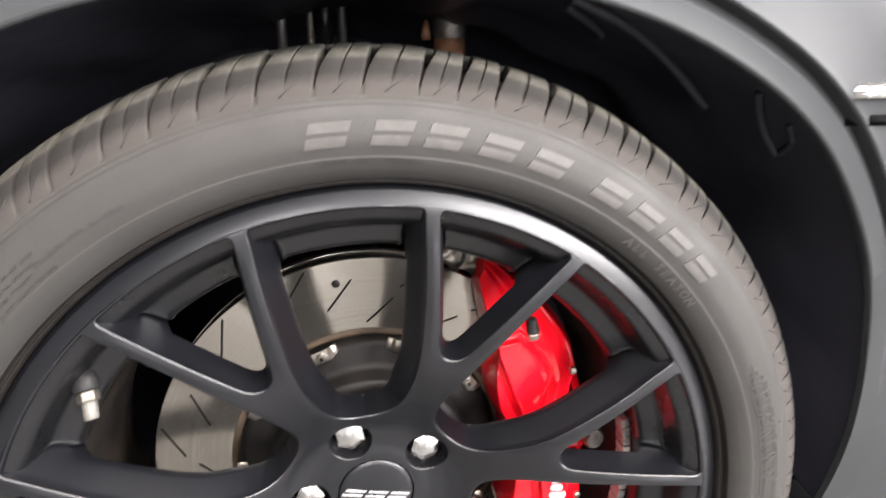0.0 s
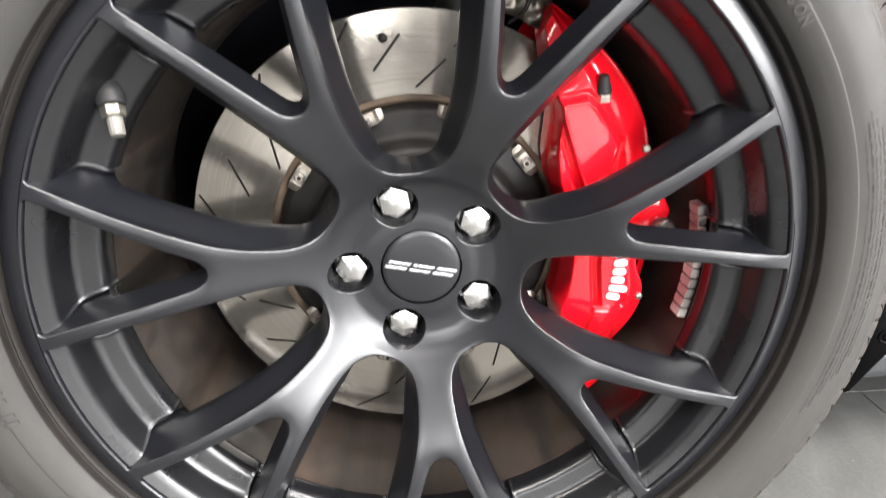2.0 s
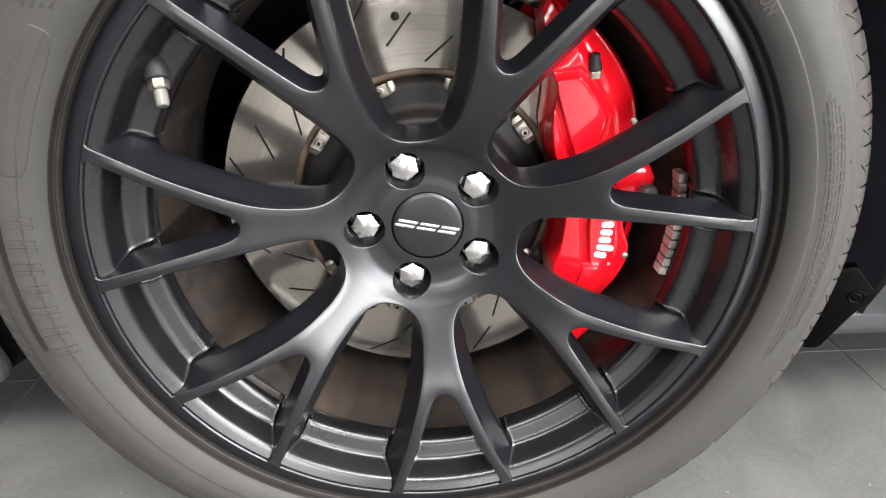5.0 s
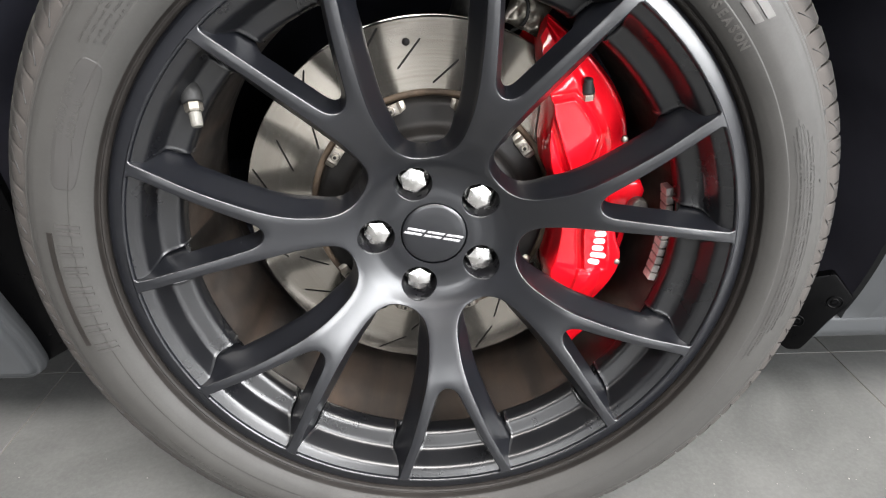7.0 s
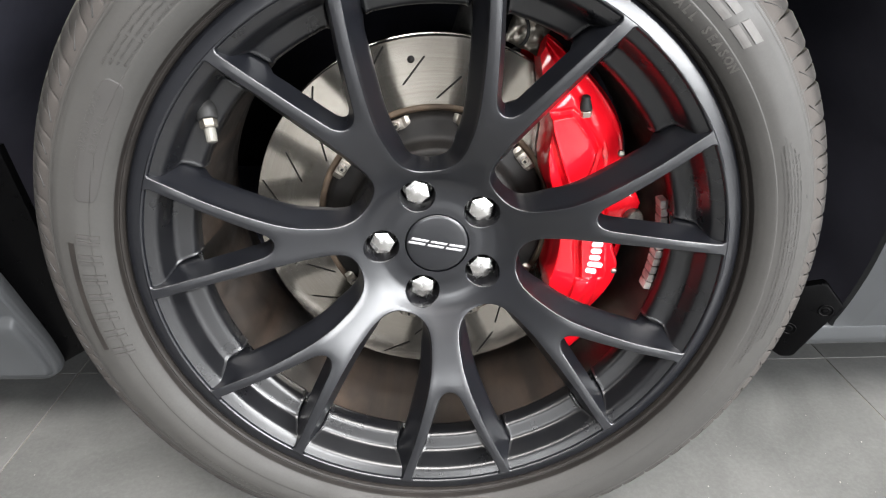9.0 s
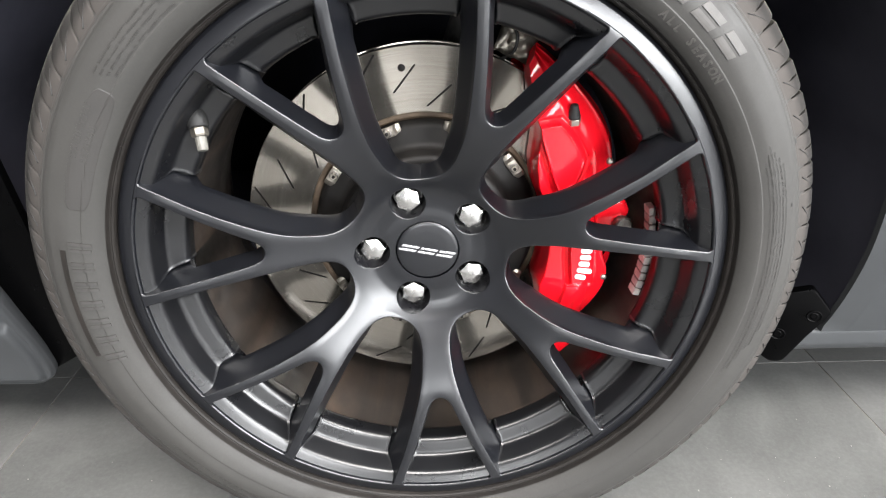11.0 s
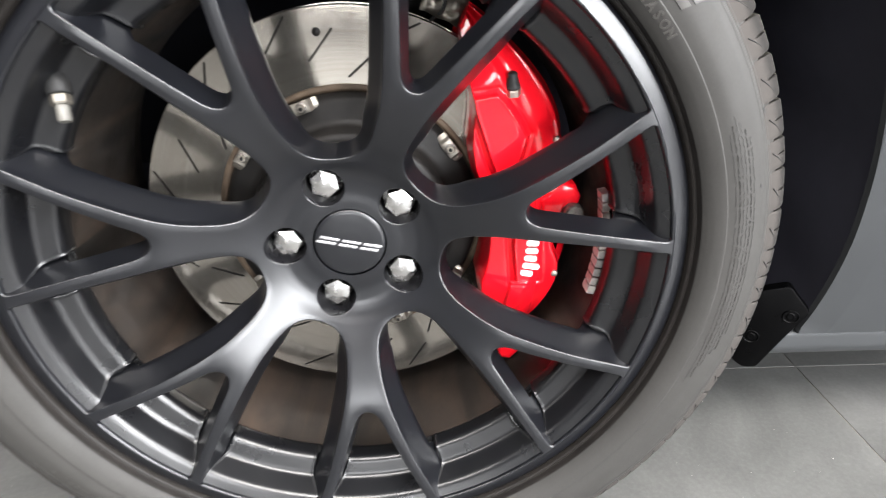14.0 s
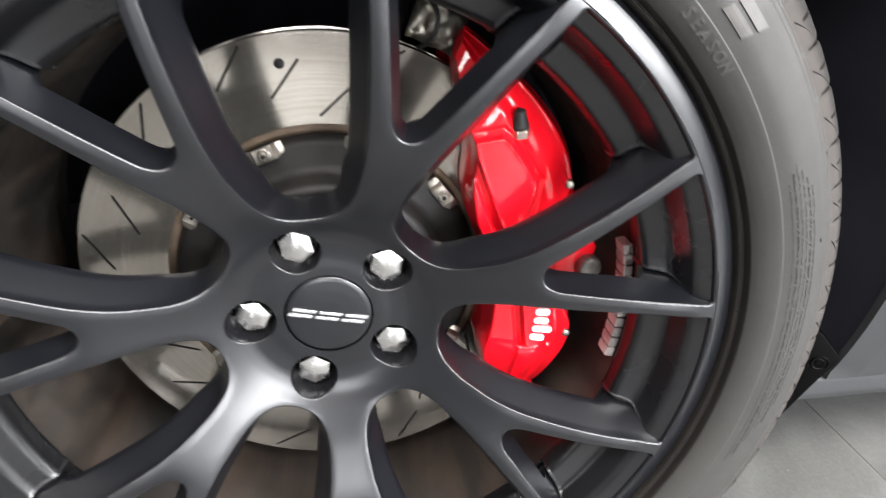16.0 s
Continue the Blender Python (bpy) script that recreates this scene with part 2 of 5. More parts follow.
    swept = n.mix(n.ramp(streak, [(0.34, (0, 0, 0)), (0.66, (1, 1, 1))]), dull, bright)
    # flash rust and dust in small spots, thicker in some patches
    patch = n.ramp(n.noise(14, 3), [(0.55, (0, 0, 0)), (0.72, (1, 1, 1))])
    spots = n.math("MULTIPLY", n.ramp(n.noise(420, 3, 0.6), [(0.62, (0, 0, 0)), (0.72, (0.6, 0.6, 0.6))]), patch)
    n.to(n.mix(spots, swept, (0.16, 0.125, 0.09)), "Base Color")
    n.span(n.noise(45, 5), 0.10, 0.17, "Roughness").bump(n.noise(1, 4, 0.6, n.polar(900, 1.2)), 0.08, 0.0003)
    m["steel"] = n.mat
    n = Nodes("rusty_edge", (0.2, 0.13, 0.08), 0.6, 0.4)
    n.to(n.ramp(n.noise(40, 5), [(0.3, (0.045, 0.032, 0.022)), (0.6, (0.10, 0.070, 0.046)), (0.8, (0.17, 0.13, 0.095))]), "Base Color")
    m["rust"] = n.mat
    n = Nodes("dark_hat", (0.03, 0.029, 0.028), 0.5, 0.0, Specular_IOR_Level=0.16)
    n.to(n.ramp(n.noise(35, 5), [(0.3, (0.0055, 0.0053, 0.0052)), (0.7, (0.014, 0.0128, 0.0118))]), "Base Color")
    n.bump(n.noise(300), 0.1, 0.0004)
    m["hat"] = n.mat
    n = Nodes("zinc", (0.66, 0.62, 0.55), 0.3, 1.0)
    n.span(n.noise(150, 4), 0.32, 0.55, "Roughness")
    n.to(n.ramp(n.noise(90, 4), [(0.3, (0.30, 0.275, 0.235)), (0.7, (0.46, 0.43, 0.38))]), "Base Color")
    m["zinc"] = n.mat
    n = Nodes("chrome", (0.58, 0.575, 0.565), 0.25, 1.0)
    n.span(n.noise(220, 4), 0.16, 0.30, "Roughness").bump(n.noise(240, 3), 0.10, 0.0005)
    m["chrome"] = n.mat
    n = Nodes("red_lacquer", (0.62, 0.004, 0.012), 0.45, Specular_IOR_Level=0.05, Coat_Weight=0.75, Coat_Roughness=0.02)
    n.bump(n.noise(420, 2, 0.5), 0.13, 0.0005)
    n.link(n.bsdf.inputs["Normal"].links[0].from_socket, n.bsdf.inputs["Coat Normal"])
    n.to(n.ramp(n.noise(30, 4), [(0.3, (0.55, 0.0035, 0.010)), (0.7, (0.62, 0.0045, 0.012))]), "Base Color")
    m["red"] = n.mat
    n = Nodes("white_print", (0.8, 0.8, 0.8), 0.4)
    n.span(n.noise(200), 0.3, 0.5, "Roughness")
    m["white"] = n.mat
    n = Nodes("silver_print", (0.36, 0.36, 0.37), 0.35, 0.6)
    n.span(n.noise(200), 0.22, 0.4, "Roughness")
    m["silver"] = n.mat
    n = Nodes("grey_plastic", (0.42, 0.41, 0.37), 0.5)
    n.to(n.ramp(n.noise(300), [(0.3, (0.07, 0.068, 0.060)), (0.7, (0.105, 0.101, 0.09))]), "Base Color")
    m["cap"] = n.mat
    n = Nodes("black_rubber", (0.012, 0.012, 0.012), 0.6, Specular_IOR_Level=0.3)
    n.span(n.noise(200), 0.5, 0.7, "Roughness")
    m["black"] = n.mat
    # black plastic of the arch
    n = Nodes("liner_plastic", (0.030, 0.030, 0.040), 0.5, Specular_IOR_Level=0.3)
    n.span(n.noise(14, 4), 0.36, 0.55, "Roughness").bump(n.noise(600, 3), 0.10, 0.0005)
    m["liner"] = n.mat
    n = Nodes("black_plastic", (0.0008, 0.0008, 0.0009), 0.3, Specular_IOR_Level=0.04)
    n.span(n.noise(60, 4), 0.26, 0.36, "Roughness").bump(n.noise(700, 2), 0.1, 0.0004)
    m["plastic"] = n.mat
    # grey car paint
    n = Nodes("grey_car_paint", (0.15, 0.158, 0.17), 0.36, 0.1, Specular_IOR_Level=0.09)
    n.to(n.ramp(n.noise(5, 3), [(0.3, (0.031, 0.0328, 0.0345)), (0.7, (0.038, 0.040, 0.0418))]), "Base Color").bump(n.noise(900, 2), 0.02, 0.0002)
    m["paint"] = n.mat
    n = Nodes("lead_weight", (0.36, 0.31, 0.3), 0.45, 0.2)
    n.to(n.ramp(n.noise(130, 4), [(0.3, (0.42, 0.38, 0.36)), (0.7, (0.62, 0.59, 0.57))]), "Base Color")
    m["lead"] = n.mat
    n = Nodes("tarnished_brass", (0.2, 0.18, 0.14), 0.5, 0.7)
    n.to(n.ramp(n.noise(180, 4), [(0.3, (0.08, 0.073, 0.062)), (0.7, (0.15, 0.14, 0.12))]), "Base Color")
    m["brass"] = n.mat
    n = Nodes("dull_steel", (0.4, 0.39, 0.37), 0.45, 0.8)
    n.to(n.ramp(n.noise(200, 4), [(0.3, (0.10, 0.095, 0.088)), (0.6, (0.22, 0.205, 0.19)), (0.75, (0.20, 0.11, 0.06))]), "Base Color")
    m["dull"] = n.mat
    n = Nodes("rusty_iron", (0.22, 0.09, 0.04), 0.7, 0.2)
    n.to(n.ramp(n.noise(60, 5), [(0.3, (0.05, 0.026, 0.016)), (0.55, (0.20, 0.085, 0.04)), (0.8, (0.36, 0.24, 0.17))]), "Base Color")
    m["iron"] = n.mat
    n = Nodes("cast_metal", (0.06, 0.06, 0.06), 0.5, 0.6)
    n.to(n.ramp(n.noise(50, 5), [(0.3, (0.03, 0.03, 0.03)), (0.7, (0.11, 0.105, 0.1))]), "Base Color")
    m["cast"] = n.mat
    # floor tile of grey porcelain
    n = Nodes("porcelain_tile", (0.2, 0.2, 0.195), 0.42)
    info = n.tree.nodes.new("ShaderNodeObjectInfo").outputs["Random"]
    cloud = n.noise(4.5, 8, 0.66, distortion=0.9)
    base = n.ramp(cloud, [(0.28, (0.050, 0.051, 0.049)), (0.5, (0.081, 0.082, 0.079)), (0.75, (0.124, 0.124, 0.120))])
    speck = n.ramp(n.noise(160, 4, 0.7), [(0.3, (0.05, 0.05, 0.048)), (0.5, (0.097, 0.097, 0.094)), (0.72, (0.17, 0.17, 0.164))])
    mixed = n.mix(0.22, base, speck)
    hsv = n.tree.nodes.new("ShaderNodeHueSaturation")
    n.link(mixed, hsv.inputs["Color"])
    n.link(n.math("ADD", n.math("MULTIPLY", info, 0.05), 0.975), hsv.inputs["Value"])
    n.to(hsv.outputs[0], "Base Color")
    n.span(n.noise(12, 5), 0.34, 0.52, "Roughness").bump(n.noise(90, 4), 0.06, 0.0006)
    m["tile"] = n.mat
    n = Nodes("grout", (0.16, 0.14, 0.12), 0.8)
    n.to(n.ramp(n.noise(90, 4), [(0.3, (0.10, 0.09, 0.078)), (0.7, (0.15, 0.135, 0.118))]), "Base Color")
    m["grout"] = n.mat
    n = Nodes("wall_paint", (0.14, 0.14, 0.145), 0.7)
    n.to(n.ramp(n.noise(2, 4), [(0.3, (0.115, 0.115, 0.12)), (0.7, (0.145, 0.145, 0.15))]), "Base Color")
    m["wall"] = n.mat
    n = Nodes("ceiling_paint", (0.72, 0.72, 0.71), 0.8)
    n.to(n.ramp(n.noise(2, 4), [(0.3, (0.12, 0.12, 0.12)), (0.7, (0.15, 0.15, 0.15))]), "Base Color")
    m["ceiling"] = n.mat
    n = Nodes("lamp_diffuser", (0.8, 0.8, 0.78), 0.5, Emission_Color=(1.0, 0.97, 0.94, 1), Emission_Strength=4.0)
    m["diffuser"] = n.mat
    n = Nodes("grit", (0.6, 0.58, 0.53), 0.6)
    n.to(n.ramp(n.noise(80), [(0.3, (0.20, 0.19, 0.17)), (0.7, (0.48, 0.46, 0.42))]), "Base Color")
    m["grit"] = n.mat
    return m


MAT = make_materials()

# ---------------------------------------------------------------- the room
WEST, EAST, SOUTH, NORTH = -3.6, 3.4, -4.6, 4.0


def slab(name, x0, x1, y0, y1, z0, z1, material, label, category):
    bm = box(x1 - x0, y1 - y0, z1 - z0, 0)
    me = bpy.data.meshes.new(name)
    bm.to_mesh(me)
    bm.free()
    me.materials.append(material)
    ob = new(name, me)
    ob.location = ((x0 + x1) / 2, (y0 + y1) / 2, (z0 + z1) / 2)
    return tagged(ob, label, category, kind="structure")


floor = slab("floor", WEST, EAST, SOUTH, NORTH, -0.12, -0.0009, MAT["grout"], "grey porcelain tiled showroom floor with thin brown joints", "floor")
slab("ceiling", WEST - 0.15, EAST + 0.15, SOUTH - 0.15, NORTH + 0.15, CEILING, CEILING + 0.12, MAT["ceiling"], "plain grey painted ceiling", "ceiling")
slab("wall_west", WEST - 0.15, WEST, SOUTH, NORTH, -0.12, CEILING, MAT["wall"], "plain grey painted wall", "wall")
a, b, z0, z1 = PANES[2][1:5]
for name, y0, y1, low, high in (("wall_east_1", SOUTH, a, -0.12, CEILING), ("wall_east_2", b, NORTH, -0.12, CEILING), ("wall_east_3", a, b, -0.12, z0), ("wall_east_4", a, b, z1, CEILING)):
    slab(name, EAST, EAST + 0.15, y0, y1, low, high, MAT["wall"], "plain grey painted wall beside the side window", "wall")
(a, b, z0, z1), (c, d, z2, z3) = PANES[0][1:5], PANES[1][1:5]
for name, x0, x1, low, high in (("wall_south_1", WEST - 0.15, c, -0.12, CEILING), ("wall_south_2", d, a, -0.12, CEILING), ("wall_south_3", b, EAST + 0.15, -0.12, CEILING),
                                ("wall_south_4", a, b, -0.12, z0), ("wall_south_5", a, b, z1, CEILING), ("wall_south_6", c, d, -0.12, z2), ("wall_south_7", c, d, z3, CEILING)):
    slab(name, x0, x1, SOUTH - 0.15, SOUTH, low, high, MAT["wall"], "plain grey painted wall beside the shop window", "wall")
slab("wall_north", WEST - 0.15, EAST + 0.15, NORTH, NORTH + 0.15, -0.12, CEILING, MAT["wall"], "plain grey painted wall", "wall")


def make_fixture(x, y, length, width):
    root = placed(tagged(new("ceiling_light"), "long white ceiling light fixture, switched on", "ceiling light", "ceiling lights"), (x, y, CEILING))
    bm = box(length + 0.06, width + 0.06, 0.06, 0.004)
    part("frame", bm, MAT["ceiling"], root, at=Matrix.Translation((0, 0, -0.03)))
    part("diffuser", box(length, width, 0.006, 0.001, 1), MAT["diffuser"], root, "glowing white diffuser", Matrix.Translation((0, 0, -0.062)))


for lx, ly, ll, lw, watts in LAMPS:
    make_fixture(lx, ly, ll, lw)


def make_window(name, length, height, mullions, at, turn):
    """A fixed shop window: a dark metal frame with mullions; its root lies in the middle of the opening."""
    root = tagged(new(name), "large shop window in a dark metal frame", "window", kind="structure")
    root.matrix_basis = Matrix.Translation(at) @ Matrix.Rotation(radians(turn), 4, "Z")
    for z in (-height / 2 + 0.025, height / 2 - 0.025):
        part("window_rail", box(length, 0.06, 0.05, 0.004, 1), MAT["plastic"], root, at=Matrix.Translation((0, 0, z)), smooth=False)
    for k in range(mullions + 1):
        x = -length / 2 + 0.025 + (length - 0.05) * k / mullions
        part("window_post", box(0.05, 0.06, height - 0.1, 0.004, 1), MAT["plastic"], root, at=Matrix.Translation((x, 0, 0)), smooth=False)


for k, (wall, a, b, z0, z1, watts) in enumerate(PANES):
    at = ((a + b) / 2, SOUTH + 0.03, (z0 + z1) / 2) if wall == "south" else (EAST - 0.03, (a + b) / 2, (z0 + z1) / 2)
    make_window("window_%d" % (k + 1), b - a, z1 - z0, 2, at, 0 if wall == "south" else 90)

# ---------------------------------------------------------------- the wheel
CENTRE = (0, 0, HUB)
wheel = thing("alloy_wheel", "satin black alloy wheel with seven forked spokes and chrome nuts", "wheel rim", CENTRE)

SPOKES = 7
STEP = 360 / SPOKES
HALF = STEP / 2
FIRST = 16.95                      # angle of the first spoke
NUT_FIRST = 38.0                   # angle of the first nut, then every 72 degrees
FACE_IN, FACE_OUT = 0.0775, 0.2800
U_LOW, V_LOW, TIP = 0.082, 0.155, 0.2695

face_y = curve_of([(0.030, -0.0080), (0.0400, -0.0078), (0.0480, -0.0072), (0.0590, -0.0082), (0.070, -0.0122), (0.082, -0.0195), (0.110, -0.0365), (0.155, -0.0580),
                   (0.200, -0.0685), (0.240, -0.0738), (0.2600, -0.0751), (0.2665, -0.0752), (0.2700, -0.0750), (0.2720, -0.0747), (0.2760, -0.0738), (0.2800, -0.0726)])
back_y = curve_of([(0.070, 0.018), (0.090, 0.014), (0.120, 0.000), (0.155, -0.016), (0.200, -0.026), (0.235, -0.031), (0.2500, -0.0400), (0.2665, -0.064), (0.2800, -0.068)])
u_edge = curve_of([(0.082, 0.0), (0.0826, 4.2), (0.0842, 8.2), (0.0875, 12.0), (0.0925, 15.0), (0.100, 17.2), (0.112, 18.5), (0.130, 18.75), (0.150, 18.1),
                   (0.180, 16.55), (0.220, 14.7), (0.256, 13.1), (0.2665, 12.75)])
v_gap = curve_of([(0.155, 0.0), (0.1554, 1.0), (0.1568, 2.2), (0.1595, 3.3), (0.165, 4.5), (0.180, 6.0), (0.200, 7.6), (0.230, 9.5), (0.256, 10.8), (0.2665, 11.2)])


# stepped floor behind the spokes' ends: a slope, a dark channel, a second slope
POCKET = rounded(rounded([(0.2705, -0.0720), (0.2684, -0.0722), (0.2580, -0.0663), (0.2515, -0.0445), (0.2358, -0.0380), (0.2332, -0.0330), (0.2325, -0.0200), (0.2390, -0.0150)], 0.0036), 0.0010)


def spoke_rows():
    """Radii with the angles of the two openings' edges, measured from the middle of the wide opening."""
    rows = [(r, 0.0, HALF) for r in (FACE_IN, 0.0785, 0.0794, 0.0803, 0.0811, 0.0816)]
    radii = [U_LOW + 0.0181 * (k / 16) ** 2.2 for k in range(17)] + [0.1001 + 0.0549 * k / 14 for k in range(1, 15)]
    radii += [V_LOW + 0.011 * (k / 10) ** 2.2 for k in range(1, 11)] + [0.166 + 0.0980 * k / 20 for k in range(1, 21)]
    for r in radii:
        rows.append((r, u_edge(r), HALF - v_gap(r) if r > V_LOW else HALF))
    # rounded outer corners, then along the rim
    r0, au, av = rows[-1][0], rows[-1][1], HALF - rows[-1][2]
    c = TIP - r0
    for k in range(1, 8):
        t = radians(90 * k / 7)
        back_off = math.degrees(c * 0.75 * (1 - math.cos(t)) / TIP)
        rows.append((r0 + c * math.sin(t) * 0.985, au - back_off, HALF - (av - back_off)))
    a1, b1 = rows[-1][1], HALF - rows[-1][2]
    corner = len(rows)
    for k in range(1, 11):
        rows.append((TIP - c * 0.015 * (1 - k / 10), a1 * (1 - k / 10), HALF - b1 * (1 - k / 10)))
    rows += [(r, 0.0, HALF) for r in (0.2705, 0.2720, 0.2740, 0.2757, 0.2772, 0.2787, FACE_OUT)]
    return rows, corner


def from_line(p, line):
    """The distance of a point from a row of short lines."""
    best = 1.0
    for a, b in zip(line, line[1:]):
        if (a - p).length < best + 0.004:
            u = b - a
            t = min(1, max(0, (p - a).dot(u) / max(1e-12, u.dot(u))))
            best = min(best, (a + u * t - p).length)
    return best


def make_spoke():
    """One forked spoke with its share of the face, from the middle of one wide opening to the next."""
    bm = bmesh.new()
    rows, corner = spoke_rows()
    us = [0, 0.03, 0.07, 0.12, 0.18, 0.27, 0.38, 0.5, 0.62, 0.73, 0.82, 0.88, 0.93, 0.97, 1]
    borders = [], []
    for k in range(120):
        r = U_LOW + (0.262 - U_LOW) * (k / 119) ** 2
        borders[0].append(P(r, u_edge(r), 0))
        r = V_LOW + (0.262 - V_LOW) * (k / 119) ** 2
        borders[1].append(P(r, HALF - v_gap(r), 0))
    for side in (1, -1):
        front = []
        for r, a, b in rows:
            fade = 1 - smoothstep(0.245, 0.262, r)
            line = []
            for u in us:
                # the face rolls over a little close to an opening
                p = P(r, a + (b - a) * u, 0)
                near = min(from_line(p, edge) for edge in borders)
                roll = max(0, 1 - near / 0.0060) ** 2 * 0.0007 * fade
                line.append(bm.verts.new(P(r, side * (HALF - (a + (b - a) * u)), face_y(r) + roll)))
            front.append(line)
        grid_faces(bm, front)
        # the two walls down the openings, with a rounded edge and some draft
        for which, draft, deepness in ((0, 0.42, 0.72), (1, 0.26, 0.56)):
            pts = [(r, (a, b)[which]) for r, a, b in rows]
            lo = next(i for i, (r, e) in enumerate(pts) if r >= (U_LOW if which == 0 else V_LOW) - 1e-9)
            use = pts[lo:corner]
            flat = [P(r, side * (HALF - e), 0) for r, e in use]
            rings = []
            n = len(use)
            normals = []
            for i in range(n):
                lo_i, hi_i = i, i
                while lo_i > 0 and (flat[i] - flat[lo_i]).length < 0.0016:
                    lo_i -= 1
                while hi_i < n - 1 and (flat[i] - flat[hi_i]).length < 0.0016:
                    hi_i += 1
                d = flat[hi_i] - flat[lo_i]
                nn = Vector((d.z, 0, -d.x)).normalized()
                mid = P(use[i][0], side * (HALF - (0 if which == 0 else HALF)), 0)
                if i == 0:
                    nn = P(1, side * (HALF - use[i][1]), 0)
                elif nn.dot(mid - flat[i]) < 0:
                    nn = -nn
                normals.append(nn)
            first = [front[lo + i][0 if which == 0 else -1] for i in range(n)]
            rings.append(first)
            for off, deep in ((0.0003, 0.00005), (0.0008, 0.0003), (0.0012, 0.0008), (0.0014, 0.0015), (0.0015, 0.0024), (None, 0.15), (None, 0.3), (None, 0.45), (None, 0.6), (None, 0.75), (None, 0.88), (None, 1.0)):
                ring = []
                for i in range(n):
                    r = use[i][0]
                    yf = first[i].co.y
                    yb = yf + (back_y(r) - yf) * (deepness + (1.08 - deepness) * smoothstep(0.224, 0.238, r))
                    full = yb - yf
                    if off is None:
                        o, y = 0.0015 + min(deep * full, 0.026) * draft * (1 - 0.55 * smoothstep(0.21, 0.245, r)) * (0.62 + 0.38 * smoothstep(0.086, 0.125, r)), yf + 0.0024 + (full - 0.0024) * deep
                        o += radians((1.3, 0.9)[which]) * r * min(1, max(0, (y + 0.0700) / 0.0290)) * smoothstep(0.212, 0.246, r)
                    else:
                        o, y = off, yf + deep
                    p = flat[i] + normals[i] * o
                    ring.append(bm.verts.new((p.x, y, p.z)))
                rings.append(ring)
            grid_faces(bm, rings)
            # along the rim only the rounded edge
            arc = list(range(corner - 1, len(rows) - 7))
            edge = [front[i][0 if which == 0 else -1] for i in arc]
            rings = [edge]
            for off, deep in ((0.0006, 0.0001), (0.0012, 0.0005), (0.0017, 0.0012), (0.0020, 0.0022), (0.0022, 0.0040)):
                ring = []
                for v in edge:
                    r = math.hypot(v.co.x, v.co.z)
                    ring.append(bm.verts.new((v.co.x * (r - off) / r, v.co.y + deep, v.co.z * (r - off) / r)))
                rings.append(ring)
            grid_faces(bm, rings)
    bmesh.ops.remove_doubles(bm, verts=bm.verts, dist=0.00002)
    bmesh.ops.recalc_face_normals(bm, faces=bm.faces)
    # face outboard
    if sum(f.normal.y * f.calc_area() for f in bm.faces) > 0:
        bmesh.ops.reverse_faces(bm, faces=bm.faces)
    return bm


spoke = part("spoke", make_spoke(), MAT["wheel"], wheel, at=spin(FIRST))


def even_rim_normals(me):
    """Let the rim's face shade as one turned surface from spoke to spoke."""
    out = []
    for loop, corner in zip(me.loops, me.corner_normals):
        co = me.vertices[loop.vertex_index].co
        r = math.hypot(co.x, co.z)
        turn = abs(math.degrees(math.atan2(co.z, co.x)))
        if r < 0.0800:
            slope = (face_y(r + 0.0004) - face_y(r - 0.0004)) / 0.0008
            out.append(Vector((slope * co.x / r, -1, slope * co.z / r)).normalized())
        elif r > 0.2703:
            slope = (face_y(r + 0.0004) - face_y(r - 0.0004)) / 0.0008 if r < FACE_OUT - 0.0004 else (face_y(r) - face_y(r - 0.0004)) / 0.0004
            out.append(Vector((slope * co.x / r, -1, slope * co.z / r)).normalized())
        elif turn > HALF - 0.02 or turn < 0.02:
            # where a spoke meets its mirror image the surface runs straight through
            across = Vector((-co.z / r, 0, co.x / r))
            n = corner.vector.copy()
            n -= across * n.dot(across)
            out.append(n.normalized())
        else:
            out.append(corner.vector.copy())
    me.normals_split_custom_set(out)


even_rim_normals(spoke.data)
for k in range(1, SPOKES):
    again(spoke, spin(FIRST + STEP * k))


BORE = 0.0186                      # radius of the nut bores


